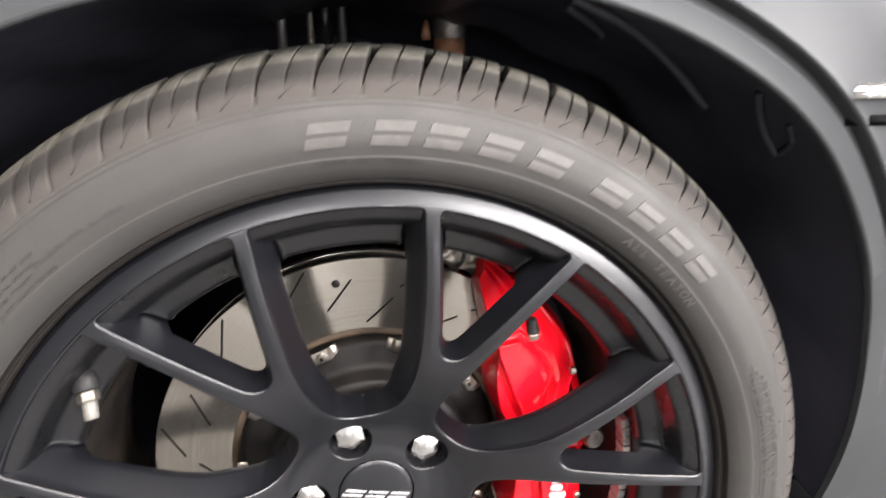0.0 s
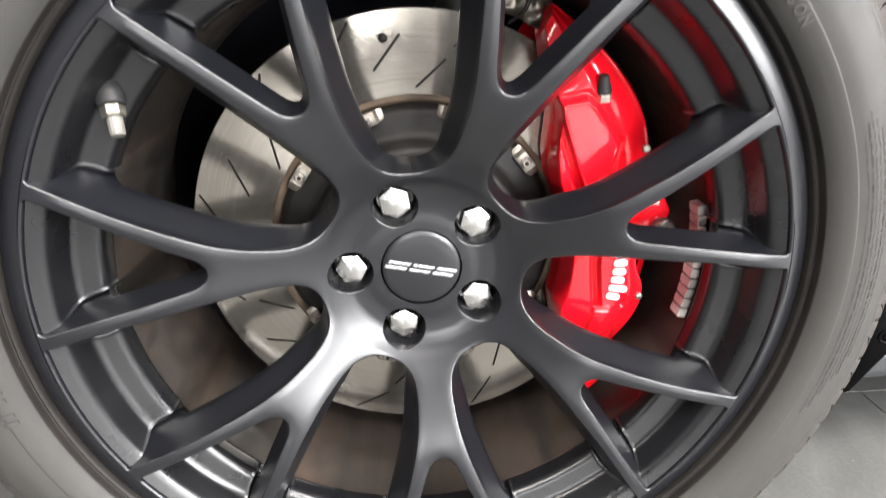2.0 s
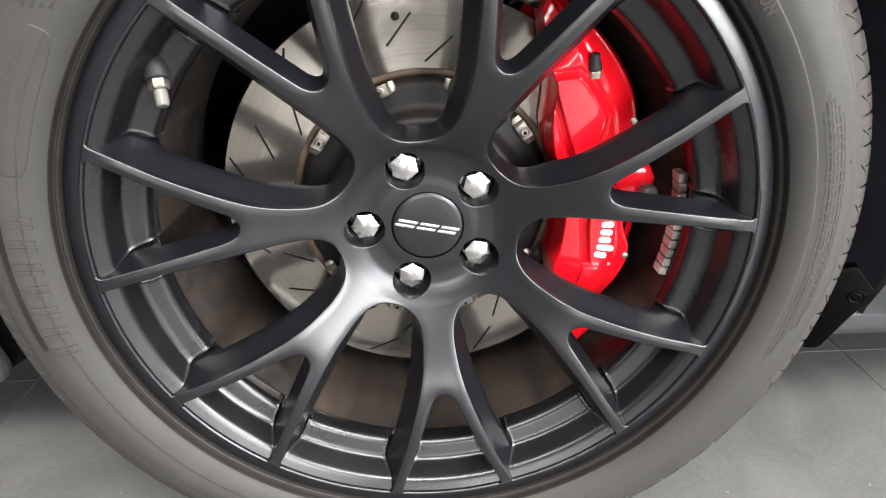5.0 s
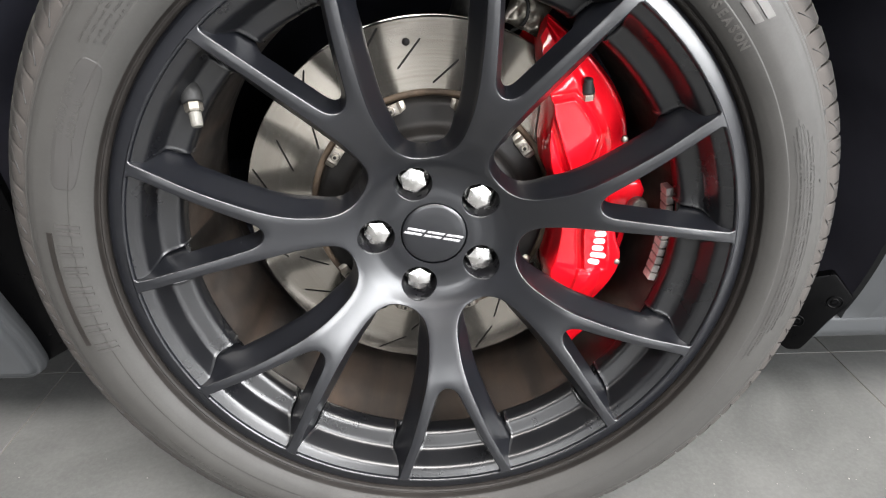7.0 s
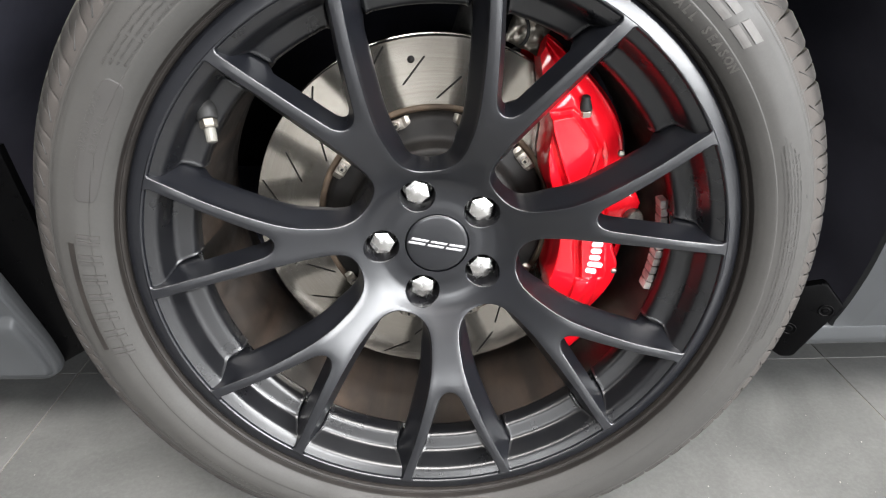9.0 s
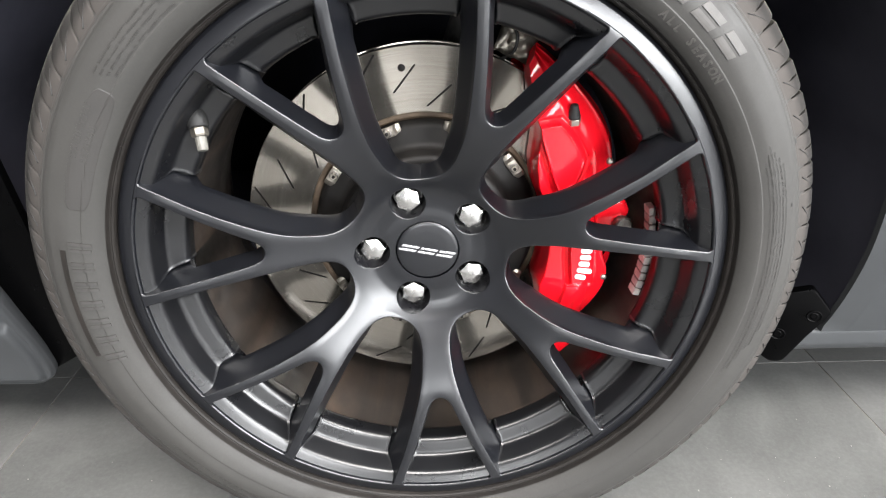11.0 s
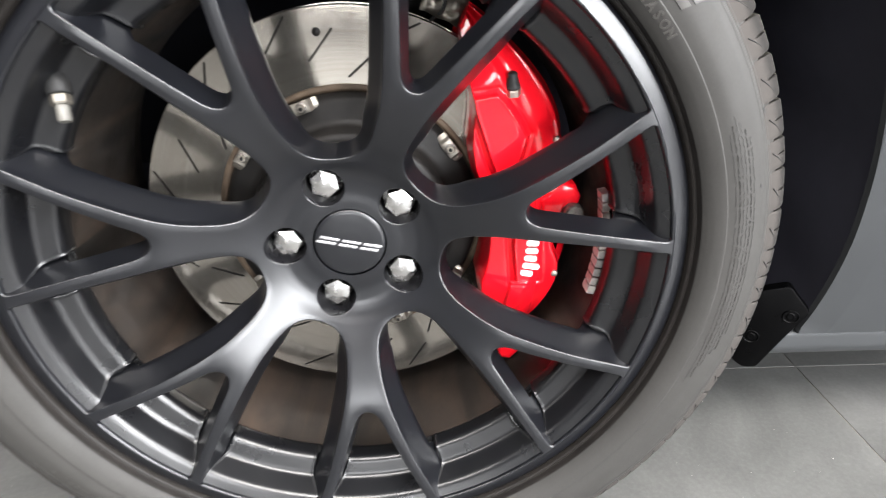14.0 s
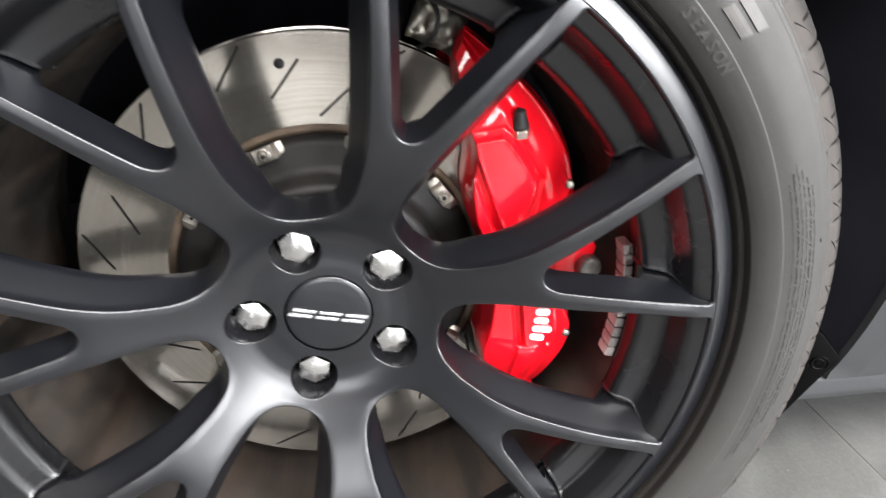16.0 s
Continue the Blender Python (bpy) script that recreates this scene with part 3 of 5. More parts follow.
def make_hub_plate():
    """The middle of the face, with five bores for the nuts."""
    from mathutils.geometry import delaunay_2d_cdt
    pts, edges, faces = [], [], []

    def ring(cx, cz, r, n):
        base = len(pts)
        for i in range(n):
            pts.append(Vector((cx + r * math.cos(TAU * i / n), cz + r * math.sin(TAU * i / n))))
            edges.append((base + i, base + (i + 1) % n))
    ring(0, 0, FACE_IN, 196)
    ring(0, 0, 0.0335, 72)
    holes = [P(0.0575, NUT_FIRST + 72 * k, 0) for k in range(5)]
    for h in holes:
        ring(h.x, h.z, BORE, 56)
    for i in range(13):
        r = 0.0335 + (FACE_IN - 0.0335) * (i + 0.5) / 13
        m = int(TAU * r / 0.0036)
        for j in range(m):
            p = P(r, 360 * (j + 0.5 * (i % 2)) / m, 0)
            if all((p - h).length > BORE + 0.0014 for h in holes):
                pts.append(Vector((p.x, p.z)))
    vs, es, fs, *rest = delaunay_2d_cdt(pts, edges, faces, 0, 1e-6)
    bm = bmesh.new()
    verts = [bm.verts.new((v.x, face_y(v.length), v.y)) for v in vs]
    for f in fs:
        c = sum((Vector((vs[i].x, 0, vs[i].y)) for i in f), Vector()) / len(f)
        if 0.0333 < c.length < FACE_IN and all((c - h).length > BORE - 0.0001 for h in holes):
            bm.faces.new([verts[i] for i in f])
    for v in [v for v in bm.verts if not v.link_faces]:
        bm.verts.remove(v)
    bmesh.ops.recalc_face_normals(bm, faces=bm.faces)
    if sum(f.normal.y for f in bm.faces) > 0:
        bmesh.ops.reverse_faces(bm, faces=bm.faces)
    return bm


even_rim_normals(part("hub_plate", make_hub_plate(), MAT["wheel"], wheel).data)


def make_ledge():
    """The stepped floor round the rim: a raised panel in every opening, with a small crest at its ends and a groove down beside each arm."""
    n = 2800
    bm = bmesh.new()
    line = []
    for (r0, y0), (r1, y1) in zip(POCKET, POCKET[1:]):
        m = 1 + int(math.hypot(r1 - r0, y1 - y0) / 0.0018)
        line += [(r0 + (r1 - r0) * j / m, y0 + (y1 - y0) * j / m) for j in range(m)]
    line.append(POCKET[-1])
    levels = []
    for r, y in line:
        deep = min(1, max(0, (y + 0.0715) / 0.0305))
        held = min(r, 0.2665)
        ends = (u_edge(held) - 0.25 - 3.3 * deep ** 1.5, v_gap(held) - 0.25 - 2.3 * deep ** 1.5)
        levels.append((r, y, ends, smoothstep(0.0, 0.7, deep) * (1 - smoothstep(-0.0230, -0.0160, y))))
    rows = []
    for k in range(n):
        deg = 360 * k / n
        offs = (abs((deg - FIRST) % STEP - HALF), abs((deg - FIRST + HALF) % STEP - HALF))
        row = []
        for r, y, ends, share in levels:
            out = min(off - end for off, end in zip(offs, ends))
            crest = 0.0011 * math.exp(-((out + 0.15) / 0.33) ** 2)
            row.append(bm.verts.new(P(r + share * (0.0085 * smoothstep(-0.1, 1.3, out) - crest), deg, y)))
        rows.append(row)
    grid_faces(bm, rows + [rows[0]], False)
    bmesh.ops.recalc_face_normals(bm, faces=bm.faces)
    return bm


# outer lip and stepped floor behind the spokes' ends
LIP = rounded([(FACE_OUT, -0.0726), (0.2824, -0.0711), (0.2836, -0.0685), (0.2815, -0.0560), (0.2600, -0.0480)], 0.0014)
part("rim_lip", lathe(LIP, 240), MAT["wheel"], wheel)
part("rim_ledge", make_ledge(), MAT["ledge"], wheel)
BARREL = rounded([(0.2390, -0.0145), (0.2375, 0.010), (0.2340, 0.060), (0.2360, 0.120), (0.2480, 0.150), (0.2500, 0.178), (0.2720, 0.184), (0.2720, 0.192)], 0.006)
part("barrel", lathe(BARREL, 200), MAT["barrel"], wheel, "dark barrel coated with brown brake dust")


def bore_ring(profile):
    """A ring round the nut that lies on the wheel's angle zero, following the face at its mouth: (radius, depth, share of the face's shape)."""
    bm = bmesh.new()
    rows = []
    for rad, deep, share in profile:
        row = []
        for i in range(56):
            x, z = 0.0575 + rad * math.cos(TAU * i / 56), rad * math.sin(TAU * i / 56)
            row.append(bm.verts.new((x, deep + share * face_y(math.hypot(x, z)), z)))
        rows.append(row)
    grid_faces(bm, rows, True)
    bmesh.ops.recalc_face_normals(bm, faces=bm.faces)
    return bm


def make_bore():
    return bore_ring([(BORE - 0.0007, 0.0012, 1), (BORE - 0.0010, 0.010, 0), (BORE - 0.0012, 0.018, 0), (0.0150, 0.0220, 0), (0.0110, 0.0225, 0)])


def make_bore_rim():
    """The small chamfer round a bore."""
    return bore_ring([(BORE + 0.0002, 0.0, 1), (BORE - 0.0002, 0.0001, 1), (BORE - 0.0005, 0.0005, 1), (BORE - 0.0007, 0.0014, 1)])


def make_nut():
    """A capped hexagon nut: flat flanks, six sloping facets and a small domed tip, outboard."""
    bm = bmesh.new()
    rows = []
    for y, corner, mixc in ((0.020, 0.0152, 1.0), (0.0150, 0.0152, 1.0), (0.0142, 0.0134, 0.0), (0.0002, 0.0134, 0.0), (-0.0006, 0.0130, 0.0),
                            (-0.0014, 0.0098, 0.04), (-0.0018, 0.0080, 0.25), (-0.0023, 0.0052, 0.75), (-0.0026, 0.0030, 1.0), (-0.0027, 0.0010, 1.0)):
        row = []
        for i in range(48):
            a = TAU * i / 48
            k = math.cos(math.pi / 6) / math.cos((a % (math.pi / 3)) - math.pi / 6)
            r = corner * (mixc + (1 - mixc) * k)
            row.append(bm.verts.new((r * math.cos(a), y, r * math.sin(a))))
        rows.append(row)
    grid_faces(bm, rows, True)
    bm.faces.new(rows[-1])
    bmesh.ops.recalc_face_normals(bm, faces=bm.faces)
    return bm


for k in range(5):
    c = P(0.0575, NUT_FIRST + 72 * k, 0)
    at = spin(NUT_FIRST + 72 * k)
    if k == 0:
        bore = part("nut_bore", make_bore(), MAT["gloss"], wheel, "deep black nut bore", at)
        bore_rim = part("bore_rim", make_bore_rim(), MAT["wheel"], wheel, "", at)
        nut = part("wheel_nut", make_nut(), MAT["chrome"], wheel, "chrome hexagon wheel nut", Matrix.Translation((c.x, 0.0, c.z)) @ spin(17), sharp=12)
    else:
        again(bore, at)
        again(bore_rim, at)
        again(nut, Matrix.Translation((c.x, 0.0, c.z)) @ spin(17 + 23 * k))

cap = part("centre_cap", lathe(rounded([(0.0001, -0.0102), (0.012, -0.0100), (0.022, -0.0094), (0.0290, -0.0087), (0.0318, -0.0079), (0.0325, -0.0064), (0.0325, 0.004), (0.0340, 0.005), (0.0340, -0.0082)], 0.0007), 96),
           MAT["wheel"], wheel, "round black centre cap")


def emblem_bar(points, y=-0.0108):
    """One slanted bar of the cap's emblem."""
    return plate(points, y, -0.0081, 0.0003)


# plain slanted bars in place of the emblem
EMBLEM = []
for u0, u1 in ((-0.0285, -0.0110), (-0.0085, 0.0085), (0.0110, 0.0275)):
    for v0, v1 in ((0.0010, 0.0034), (-0.0034, -0.0010)):
        EMBLEM.append([(u0 + 0.6 * v0, v0), (u1 + 0.6 * v0, v0), (u1 + 0.6 * v1, v1), (u0 + 0.6 * v1, v1)])
for bar in EMBLEM:
    part("emblem_bar", emblem_bar(bar), MAT["silver"], cap, "", spin(-11.5))

# valve
VB, VT = P(0.2460, 144.1, -0.0440), P(0.2282, 148.3, -0.0560)
valve = part("valve_stem", turned([(0.0050, 0.0), (0.0050, 0.010), (0.0040, 0.012), (0.0038, 0.020)], 20), MAT["brass"], wheel, "", towards(VB, VT))
part("valve_washer", turned([(0.0100, -0.012), (0.0092, -0.003), (0.0088, 0.0020), (0.0080, 0.0030), (0.0062, 0.0032)], 28), MAT["black"], valve, "black valve seat")
part("valve_nut", turned([(0.0068, 0.003), (0.0075, 0.0040), (0.0075, 0.0095), (0.0066, 0.0108)], 6), MAT["brass"], valve, "hexagon metal nut", smooth=False)
part("valve_cap", turned([(0.0046, 0.0108), (0.0050, 0.0118), (0.0048, 0.0215), (0.0042, 0.0230), (0.0032, 0.0230)], 14), MAT["cap"], valve, "pale grey plastic valve cap", smooth=False)

# stick-on balance weights
for k in range(11):
    deg = 10.4 - 2.35 * k
    p = P(0.2338, deg, -0.0035)
    bm = box(0.0075, 0.0160, 0.0082, 0.0006, 1)
    at = Matrix.Translation(p) @ spin(deg)
    if k == 0:
        weight = part("balance_weight", bm, MAT["lead"], wheel, "small grey stick-on balance weight", at, smooth=False)
    else:
        bm.free()
        again(weight, at)

# ---------------------------------------------------------------- the tyre
tyre = thing("tyre", "dusty dark grey road tyre with raised sidewall lettering", "tyre", CENTRE)
side_y = curve_of([(0.2870, -0.0785), (0.2886, -0.0812), (0.2920, -0.0853), (0.2965, -0.0888), (0.3030, -0.0919), (0.3150, -0.0945),
                   (0.3280, -0.0925), (0.3380, -0.0875), (0.3465, -0.0810)])


def flatten(bm):
    """Let the tyre stand flat on the floor."""
    for v in bm.verts:
        v.co.z = max(v.co.z, -HUB + 0.0006)
    return bm


BEAD = rounded([(0.2800, -0.0600), (0.2836, -0.0690), (0.2845, -0.0738), (0.2859, -0.0754), (0.2867, -0.0747), (0.2876, -0.0750), (0.2882, -0.0790), (0.2890, -0.0816)], 0.0006)
part("bead_ring", lathe(BEAD, 240), MAT["bead"], tyre, "dark brown rim protector ring")


def moulding(r):
    """Fine mould lines round the sidewall: a step beside the bead, a thin rib and a soft ridge below the shoulder."""
    return 0.0005 * smoothstep(0.3035, 0.3040, r) - 0.0005 * math.exp(-((r - 0.3375) / 0.0005) ** 2) - 0.0004 * math.exp(-((r - 0.3400) / 0.0004) ** 2) + 0.0005 * smoothstep(0.3345, 0.3350, r)


SIDE = [(0.2886, -0.0790)] + [(r, side_y(r) + moulding(r)) for r in [0.2888 + 0.0572 * k / 136 for k in range(137)]]
part("sidewall", lathe(SIDE, 200), MAT["rubber"], tyre)
CORE = [(0.3455, -0.0800), (0.3530, -0.0660), (0.3600, -0.0400), (0.3645, 0.0), (0.3650, 0.050), (0.3645, 0.100), (0.3620, 0.140), (0.3560, 0.166), (0.3460, 0.180), (0.3200, 0.192), (0.2760, 0.180)]
part("carcass", flatten(lathe(CORE, 200)), MAT["bead"], tyre)

shoulder = curve_of([(-0.0872, 0.3384), (-0.0835, 0.3440), (-0.0800, 0.3485), (-0.0740, 0.3548), (-0.0660, 0.3606), (-0.0560, 0.3656), (-0.0430, 0.3697), (-0.0280, 0.3724), (-0.0100, 0.3740)])


def make_tread_block(width, slant, y0, y1):
    """One shoulder block of the tread, curved over the shoulder, with a narrow cut across its middle; the groove beside it widens to the crown."""
    bm = bmesh.new()
    rows = []
    n = 20
    us = (0.0, 0.02, 0.06, 0.28, 0.455, 0.468, 0.484, 0.516, 0.532, 0.545, 0.72, 0.94, 0.98, 1.0)
    dips = (0.0014, 0.0005, 0, 0, 0, 0.0003, 0.0030, 0.0030, 0.0003, 0, 0, 0, 0.0005, 0.0014)
    for k in range(n + 1):
        s = k / n
        y = y0 + (y1 - y0) * s
        ease = smoothstep(1, 4, k)
        wide = width - 0.22 - 0.80 * smoothstep(0.08, 0.6, s)
        row = []
        for u, dip in zip(us, dips):
            deg = wide * (u - 0.5) + slant * (1 - (1 - s) ** 1.7)
            row.append(bm.verts.new(P(shoulder(y) + 0.0007 - 0.0022 * (1 - smoothstep(0, 2, k)) - dip * (ease if 0.3 < u < 0.7 else 1), deg, y)))
        rows.append(row)
    grid_faces(bm, rows)
    # walls down into the grooves
    for i in (0, len(us) - 1):
        low = []
        for k, row in enumerate(rows):
            v = row[i].co
            r = math.hypot(v.x, v.z)
            s = (r - 0.0080 * smoothstep(0, 5, k) - 0.0002) / r
            low.append(bm.verts.new((v.x * s, v.y, v.z * s)))
        grid_faces(bm, [[row[i] for row in rows], low])
    low = []
    for v in rows[-1]:
        r = math.hypot(v.co.x, v.co.z)
        low.append(bm.verts.new((v.co.x * (r - 0.008) / r, v.co.y, v.co.z * (r - 0.008) / r)))
    grid_faces(bm, [rows[-1], low])
    bmesh.ops.recalc_face_normals(bm, faces=bm.faces)
    return bm


# three pitches in a mixed order, as on road tyres
PITCHES = 72
rng = random.Random(3)
order = [rng.choice((0, 1, 2)) for k in range(PITCHES)]
unit = 360 / sum((0.84, 1.0, 1.18)[o] for o in order)
blocks, sipes = {}, {}


def make_sipe(wide):
    """Thin slanting cut across a shoulder block's foot: its shade as a black strip."""
    bm = bmesh.new()
    rows = []
    for k in range(9):
        s = k / 8
        y = -0.0850 + 0.0085 * s
        deg = wide * (0.05 - 0.45 * s) - 0.3 * s
        r = shoulder(y) + 0.0009
        rows.append([bm.verts.new(P(r, deg + d, y)) for d in (-0.06, 0.06)])
    grid_faces(bm, rows)
    bmesh.ops.recalc_face_normals(bm, faces=bm.faces)
    bmesh.ops.solidify(bm, geom=bm.faces[:], thickness=0.0012)
    return bm


at_deg = 0.0
for o in order:
    wide = (0.84, 1.0, 1.18)[o] * unit
    mid = at_deg + wide / 2
    at_deg += wide
    if 249 < mid < 291:
        continue
    if o in blocks:
        twin = again(blocks[o], spin(mid))
        again(sipes[o], Matrix.Identity(4)).parent = twin
    else:
        blocks[o] = part("tread_block", make_tread_block(wide, -2.4, -0.0866, -0.0200), MAT["tread"], tyre, "worn pale shoulder tread block", spin(mid), sharp=35)
        sipes[o] = part("sipe", make_sipe(wide), MAT["black"], blocks[o], "thin black strip drawing a cut's shade")
part("contact_patch", flatten(lathe([(0.3440, -0.0825), (0.3540, -0.0740), (0.3650, -0.0560), (0.3720, -0.0200)], 30, 245, 295)), MAT["tread"], tyre, "worn tread pressed on the floor")
for y0, y1 in ((-0.0110, 0.018), (0.027, 0.055), (0.064, 0.094), (0.103, 0.150)):
    part("tread_rib", flatten(lathe(rounded([(0.3640, y0), (0.3738, y0), (0.3741, y1), (0.3640, y1)], 0.002), 200)), MAT["tread"], tyre)


def side_point(r, deg, lift=0.0):
    return P(r, deg, side_y(r) + moulding(r) - lift)


def shape(name, quads, r_mid, deg, size, material, label, lift=0.0007):
    """One raised mark of four-cornered pieces in (along, up) units, laid on the curved sidewall at radius r_mid."""
    bm = bmesh.new()
    for a, b, c, d in quads:
        n = max(2, int(abs(b[0] - a[0]) * abs(size) / 0.004))
        m = max(2, int(abs(d[1] - a[1]) * abs(size) / 0.002))
        rows = []
        for j in range(-1, m + 2):
            row = []
            v = min(1, max(0, j / m))
            for i in range(-1, n + 2):
                u = min(1, max(0, i / n))
                x = (a[0] * (1 - u) + b[0] * u) * (1 - v) + (d[0] * (1 - u) + c[0] * u) * v
                z = (a[1] * (1 - u) + b[1] * u) * (1 - v) + (d[1] * (1 - u) + c[1] * u) * v
                rim = i in (-1, n + 1) or j in (-1, m + 1)
                r = r_mid + z * size
                row.append(bm.verts.new(side_point(r, deg - math.degrees(x * size / r_mid), -0.0006 if rim else lift)))
            rows.append(row)
        grid_faces(bm, rows)
    bmesh.ops.recalc_face_normals(bm, faces=bm.faces)
    return part(name, bm, material, tyre, label, smooth=False)


def bar(u0, u1, v0, v1, lean=0.35):
    return [(u0 + lean * v0, v0), (u1 + lean * v0, v0), (u1 + lean * v1, v1), (u0 + lean * v1, v1)]


# raised marks along the upper sidewall, as plain slanted bars: first angle, width in degrees
MARKS = [(96.2, 5.6), (89.0, 5.3), (83.0, 5.2), (76.6, 5.3), (70.3, 5.4), (61.6, 5.3), (55.6, 4.7), (50.2, 4.9), (44.8, 4.8)]
for first, wide in MARKS:
    long = radians(wide) * 0.318
    h = 0.0150
    shape("raised_mark", [bar(0.0, long / h * 0.80, 0.09, 0.5), bar(0.0, long / h * 0.80, -0.5, -0.09)], 0.3180, first, h, MAT["letter"], "pale raised sidewall bars")


def letters(text, r, deg, height, pitch, material, lift=0.0005):
    """Raised letters of the built-in font round the sidewall, their feet towards the axle."""
    for k, ch in enumerate(text):
        if ch == " ":
            continue
        cu = bpy.data.curves.new("glyph", "FONT")
        cu.body, cu.size, cu.extrude, cu.resolution_u, cu.align_x, cu.offset = ch, height * 1.38, 0.0006, 2, "CENTER", 0.00034
        tmp = bpy.data.objects.new("glyph", cu)
        scene.collection.objects.link(tmp)
        me = bpy.data.meshes.new_from_object(tmp.evaluated_get(bpy.context.evaluated_depsgraph_get()))
        bpy.data.objects.remove(tmp)
        bpy.data.curves.remove(cu)
        bm = bmesh.new()
        bm.from_mesh(me)
        bpy.data.meshes.remove(me)
        for v in bm.verts:
            rr = r + v.co.y
            v.co = side_point(rr, deg - pitch * k - math.degrees(v.co.x / r), lift if v.co.z > 0 else -0.0008)
        part("letter", bm, material, tyre, "small raised letter", smooth=False)


letters("ALL SEASON", 0.2955, 53.1, 0.0062, 1.5, MAT["letter"])
letters("024180 S2WR1", 0.3115, 155.0, 0.0052, 0.78, MAT["rubber"], 0.0007)
letters("0270240", 0.3035, 155.2, 0.0052, 0.92, MAT["rubber"], 0.0007)


def small_print(r, first, last, height, seed, lift=0.0004, material="smooth"):
    """A line of lettering too small to read, as short raised bars."""
    rng = random.Random(seed)
    deg = first
    bm = bmesh.new()
    while deg > last:
        n = rng.randint(2, 9)
        for k in range(n):
            for piece in range(2):
                w = rng.uniform(0.10, 0.2) * height
                a0 = deg - math.degrees((k * 0.95 + 0.42 * piece) * height / r)
                a1 = a0 - math.degrees(w / r)
                lo, hi = rng.choice(((0, 1), (0, 1), (0, 0.55), (0.45, 1)))
                ring = ((r + lo * height, a0), (r + lo * height, a1), (r + hi * height, a1), (r + hi * height, a0))
                q = [bm.verts.new(side_point(rr, a, lift)) for rr, a in ring]
                low = [bm.verts.new(side_point(rr, a, -0.0004)) for rr, a in ring]
                bm.faces.new(q)
                for i in range(4):
                    bm.faces.new((q[i], q[(i + 1) % 4], low[(i + 1) % 4], low[i]))
        deg -= math.degrees((n + 1.0) * height * 0.95 / r)
    bmesh.ops.recalc_face_normals(bm, faces=bm.faces)
    return part("small_print", bm, MAT[material], tyre, "line of tiny illegible lettering as bars", smooth=False)


for k in range(6):
    small_print(0.3085 + 0.0028 * k, 25.5 - 1.2 * abs(k - 2), -19 + 2.2 * k, 0.0015, 10 + k, 0.0003, "bead" if k in (1, 4) else "smooth")
for k in range(4):
    small_print(0.3050 + 0.0046 * k, 140.5 + 0.5 * k, 128.5, 0.0021, 30 + k)
small_print(0.3000, 95.5, 83.5, 0.0026, 41)
small_print(0.3270, 306, 212, 0.0020, 42, 0.0005, "letter")
small_print(0.3190, 262, 216, 0.0022, 43, 0.0005, "letter")
small_print(0.3120, 128, 116, 0.0030, 44, 0.0004, "smooth")

# brand panel: plain raised bars, and the smooth pad beside it
for k in range(7):
    shape("brand_bar", [bar(-0.32, -0.14, -0.52, 0.52, 0.12), bar(0.08, 0.26, -0.52, 0.52, 0.12)], 0.3055, 170.5 + 3.65 * k, 0.0160, MAT["smooth"], "raised plain bars of the brand panel", 0.0009)
shape("brand_line", [bar(-4.1, 3.4, -0.15, 0.15, 0)], 0.3192, 180.4, 0.0150, MAT["bead"], "long dark bar of the brand panel", 0.0005)
bm = bmesh.new()
rows = []
for share, lift in ((0.02, 0.0003), (0.35, 0.0003), (0.7, 0.0003), (0.96, 0.0003), (1.0, -0.0004)):
    row = []
    for k in range(96):
        c, w = math.cos(TAU * k / 96), math.sin(TAU * k / 96)
        across = 0.0100 * share * math.copysign(abs(w) ** 0.45, w)
        row.append(bm.verts.new(side_point(0.3068 + across, 153.6 + 10.6 * share * math.copysign(abs(c) ** 0.45, c), lift)))
    rows.append(row)
grid_faces(bm, rows, True)
bmesh.ops.recalc_face_normals(bm, faces=bm.faces)
part("pad", bm, MAT["smooth"], tyre, "smooth raised pad on the sidewall", smooth=False)
# small black nicks in the rubber
for r, deg, size in ((0.3395, 24.0, 0.0042), (0.3420, 31.5, 0.0036), (0.3290, 14.5, 0.0030)):
    shape("nick", [bar(-0.5, 0.5, -0.22, 0.22, 0.6)], r, deg, size, MAT["black"], "small black nick", 0.0003)
# mould seams across the rim protector
for k, deg in enumerate((4.2, -12.5, -29, -47, -72, -98, -120, -143, 31, 62, 101, 128, 152, 186)):
    p = P(0.2866, deg, -0.0752)
    part("mould_seam", box(0.0040, 0.0012, 0.0006, 0), MAT["bead"], tyre, "thin mould seam", Matrix.Translation(p) @ spin(deg) @ Matrix.Rotation(radians(-39), 4, "Z"), smooth=False)

# ---------------------------------------------------------------- the brake disc
disc = thing("brake_disc", "slotted two-piece steel brake disc on a dark hat", "brake disc", CENTRE)
DISC_Y = 0.055
SLOTS = ((0.171, 0.193, 10.0), (0.136, 0.159, 20.5), (0.153, 0.177, 33.6), (0.171, 0.193, 45.6), (0.136, 0.159, 57.3))


def slot_outline(r0, r1, deg, sweep=8.6, width=0.0021):
    """A narrow groove's outline, slanting backwards as it runs outward."""
    a, b = P(r0, deg + sweep, 0), P(r1, deg, 0)
    u = (b - a).normalized()
    n = Vector((u.z, 0, -u.x))
    h = width / 2
    ring = []
    for c, turn in ((b, 90), (a, 270)):
        for k in range(6):
            t = radians(turn - 180 * k / 5)
            ring.append(c + u * (h * math.cos(t)) + n * (h * math.sin(t)) if turn == 90 else c + u * (h * math.cos(t)) + n * (h * math.sin(t)))
    return ring


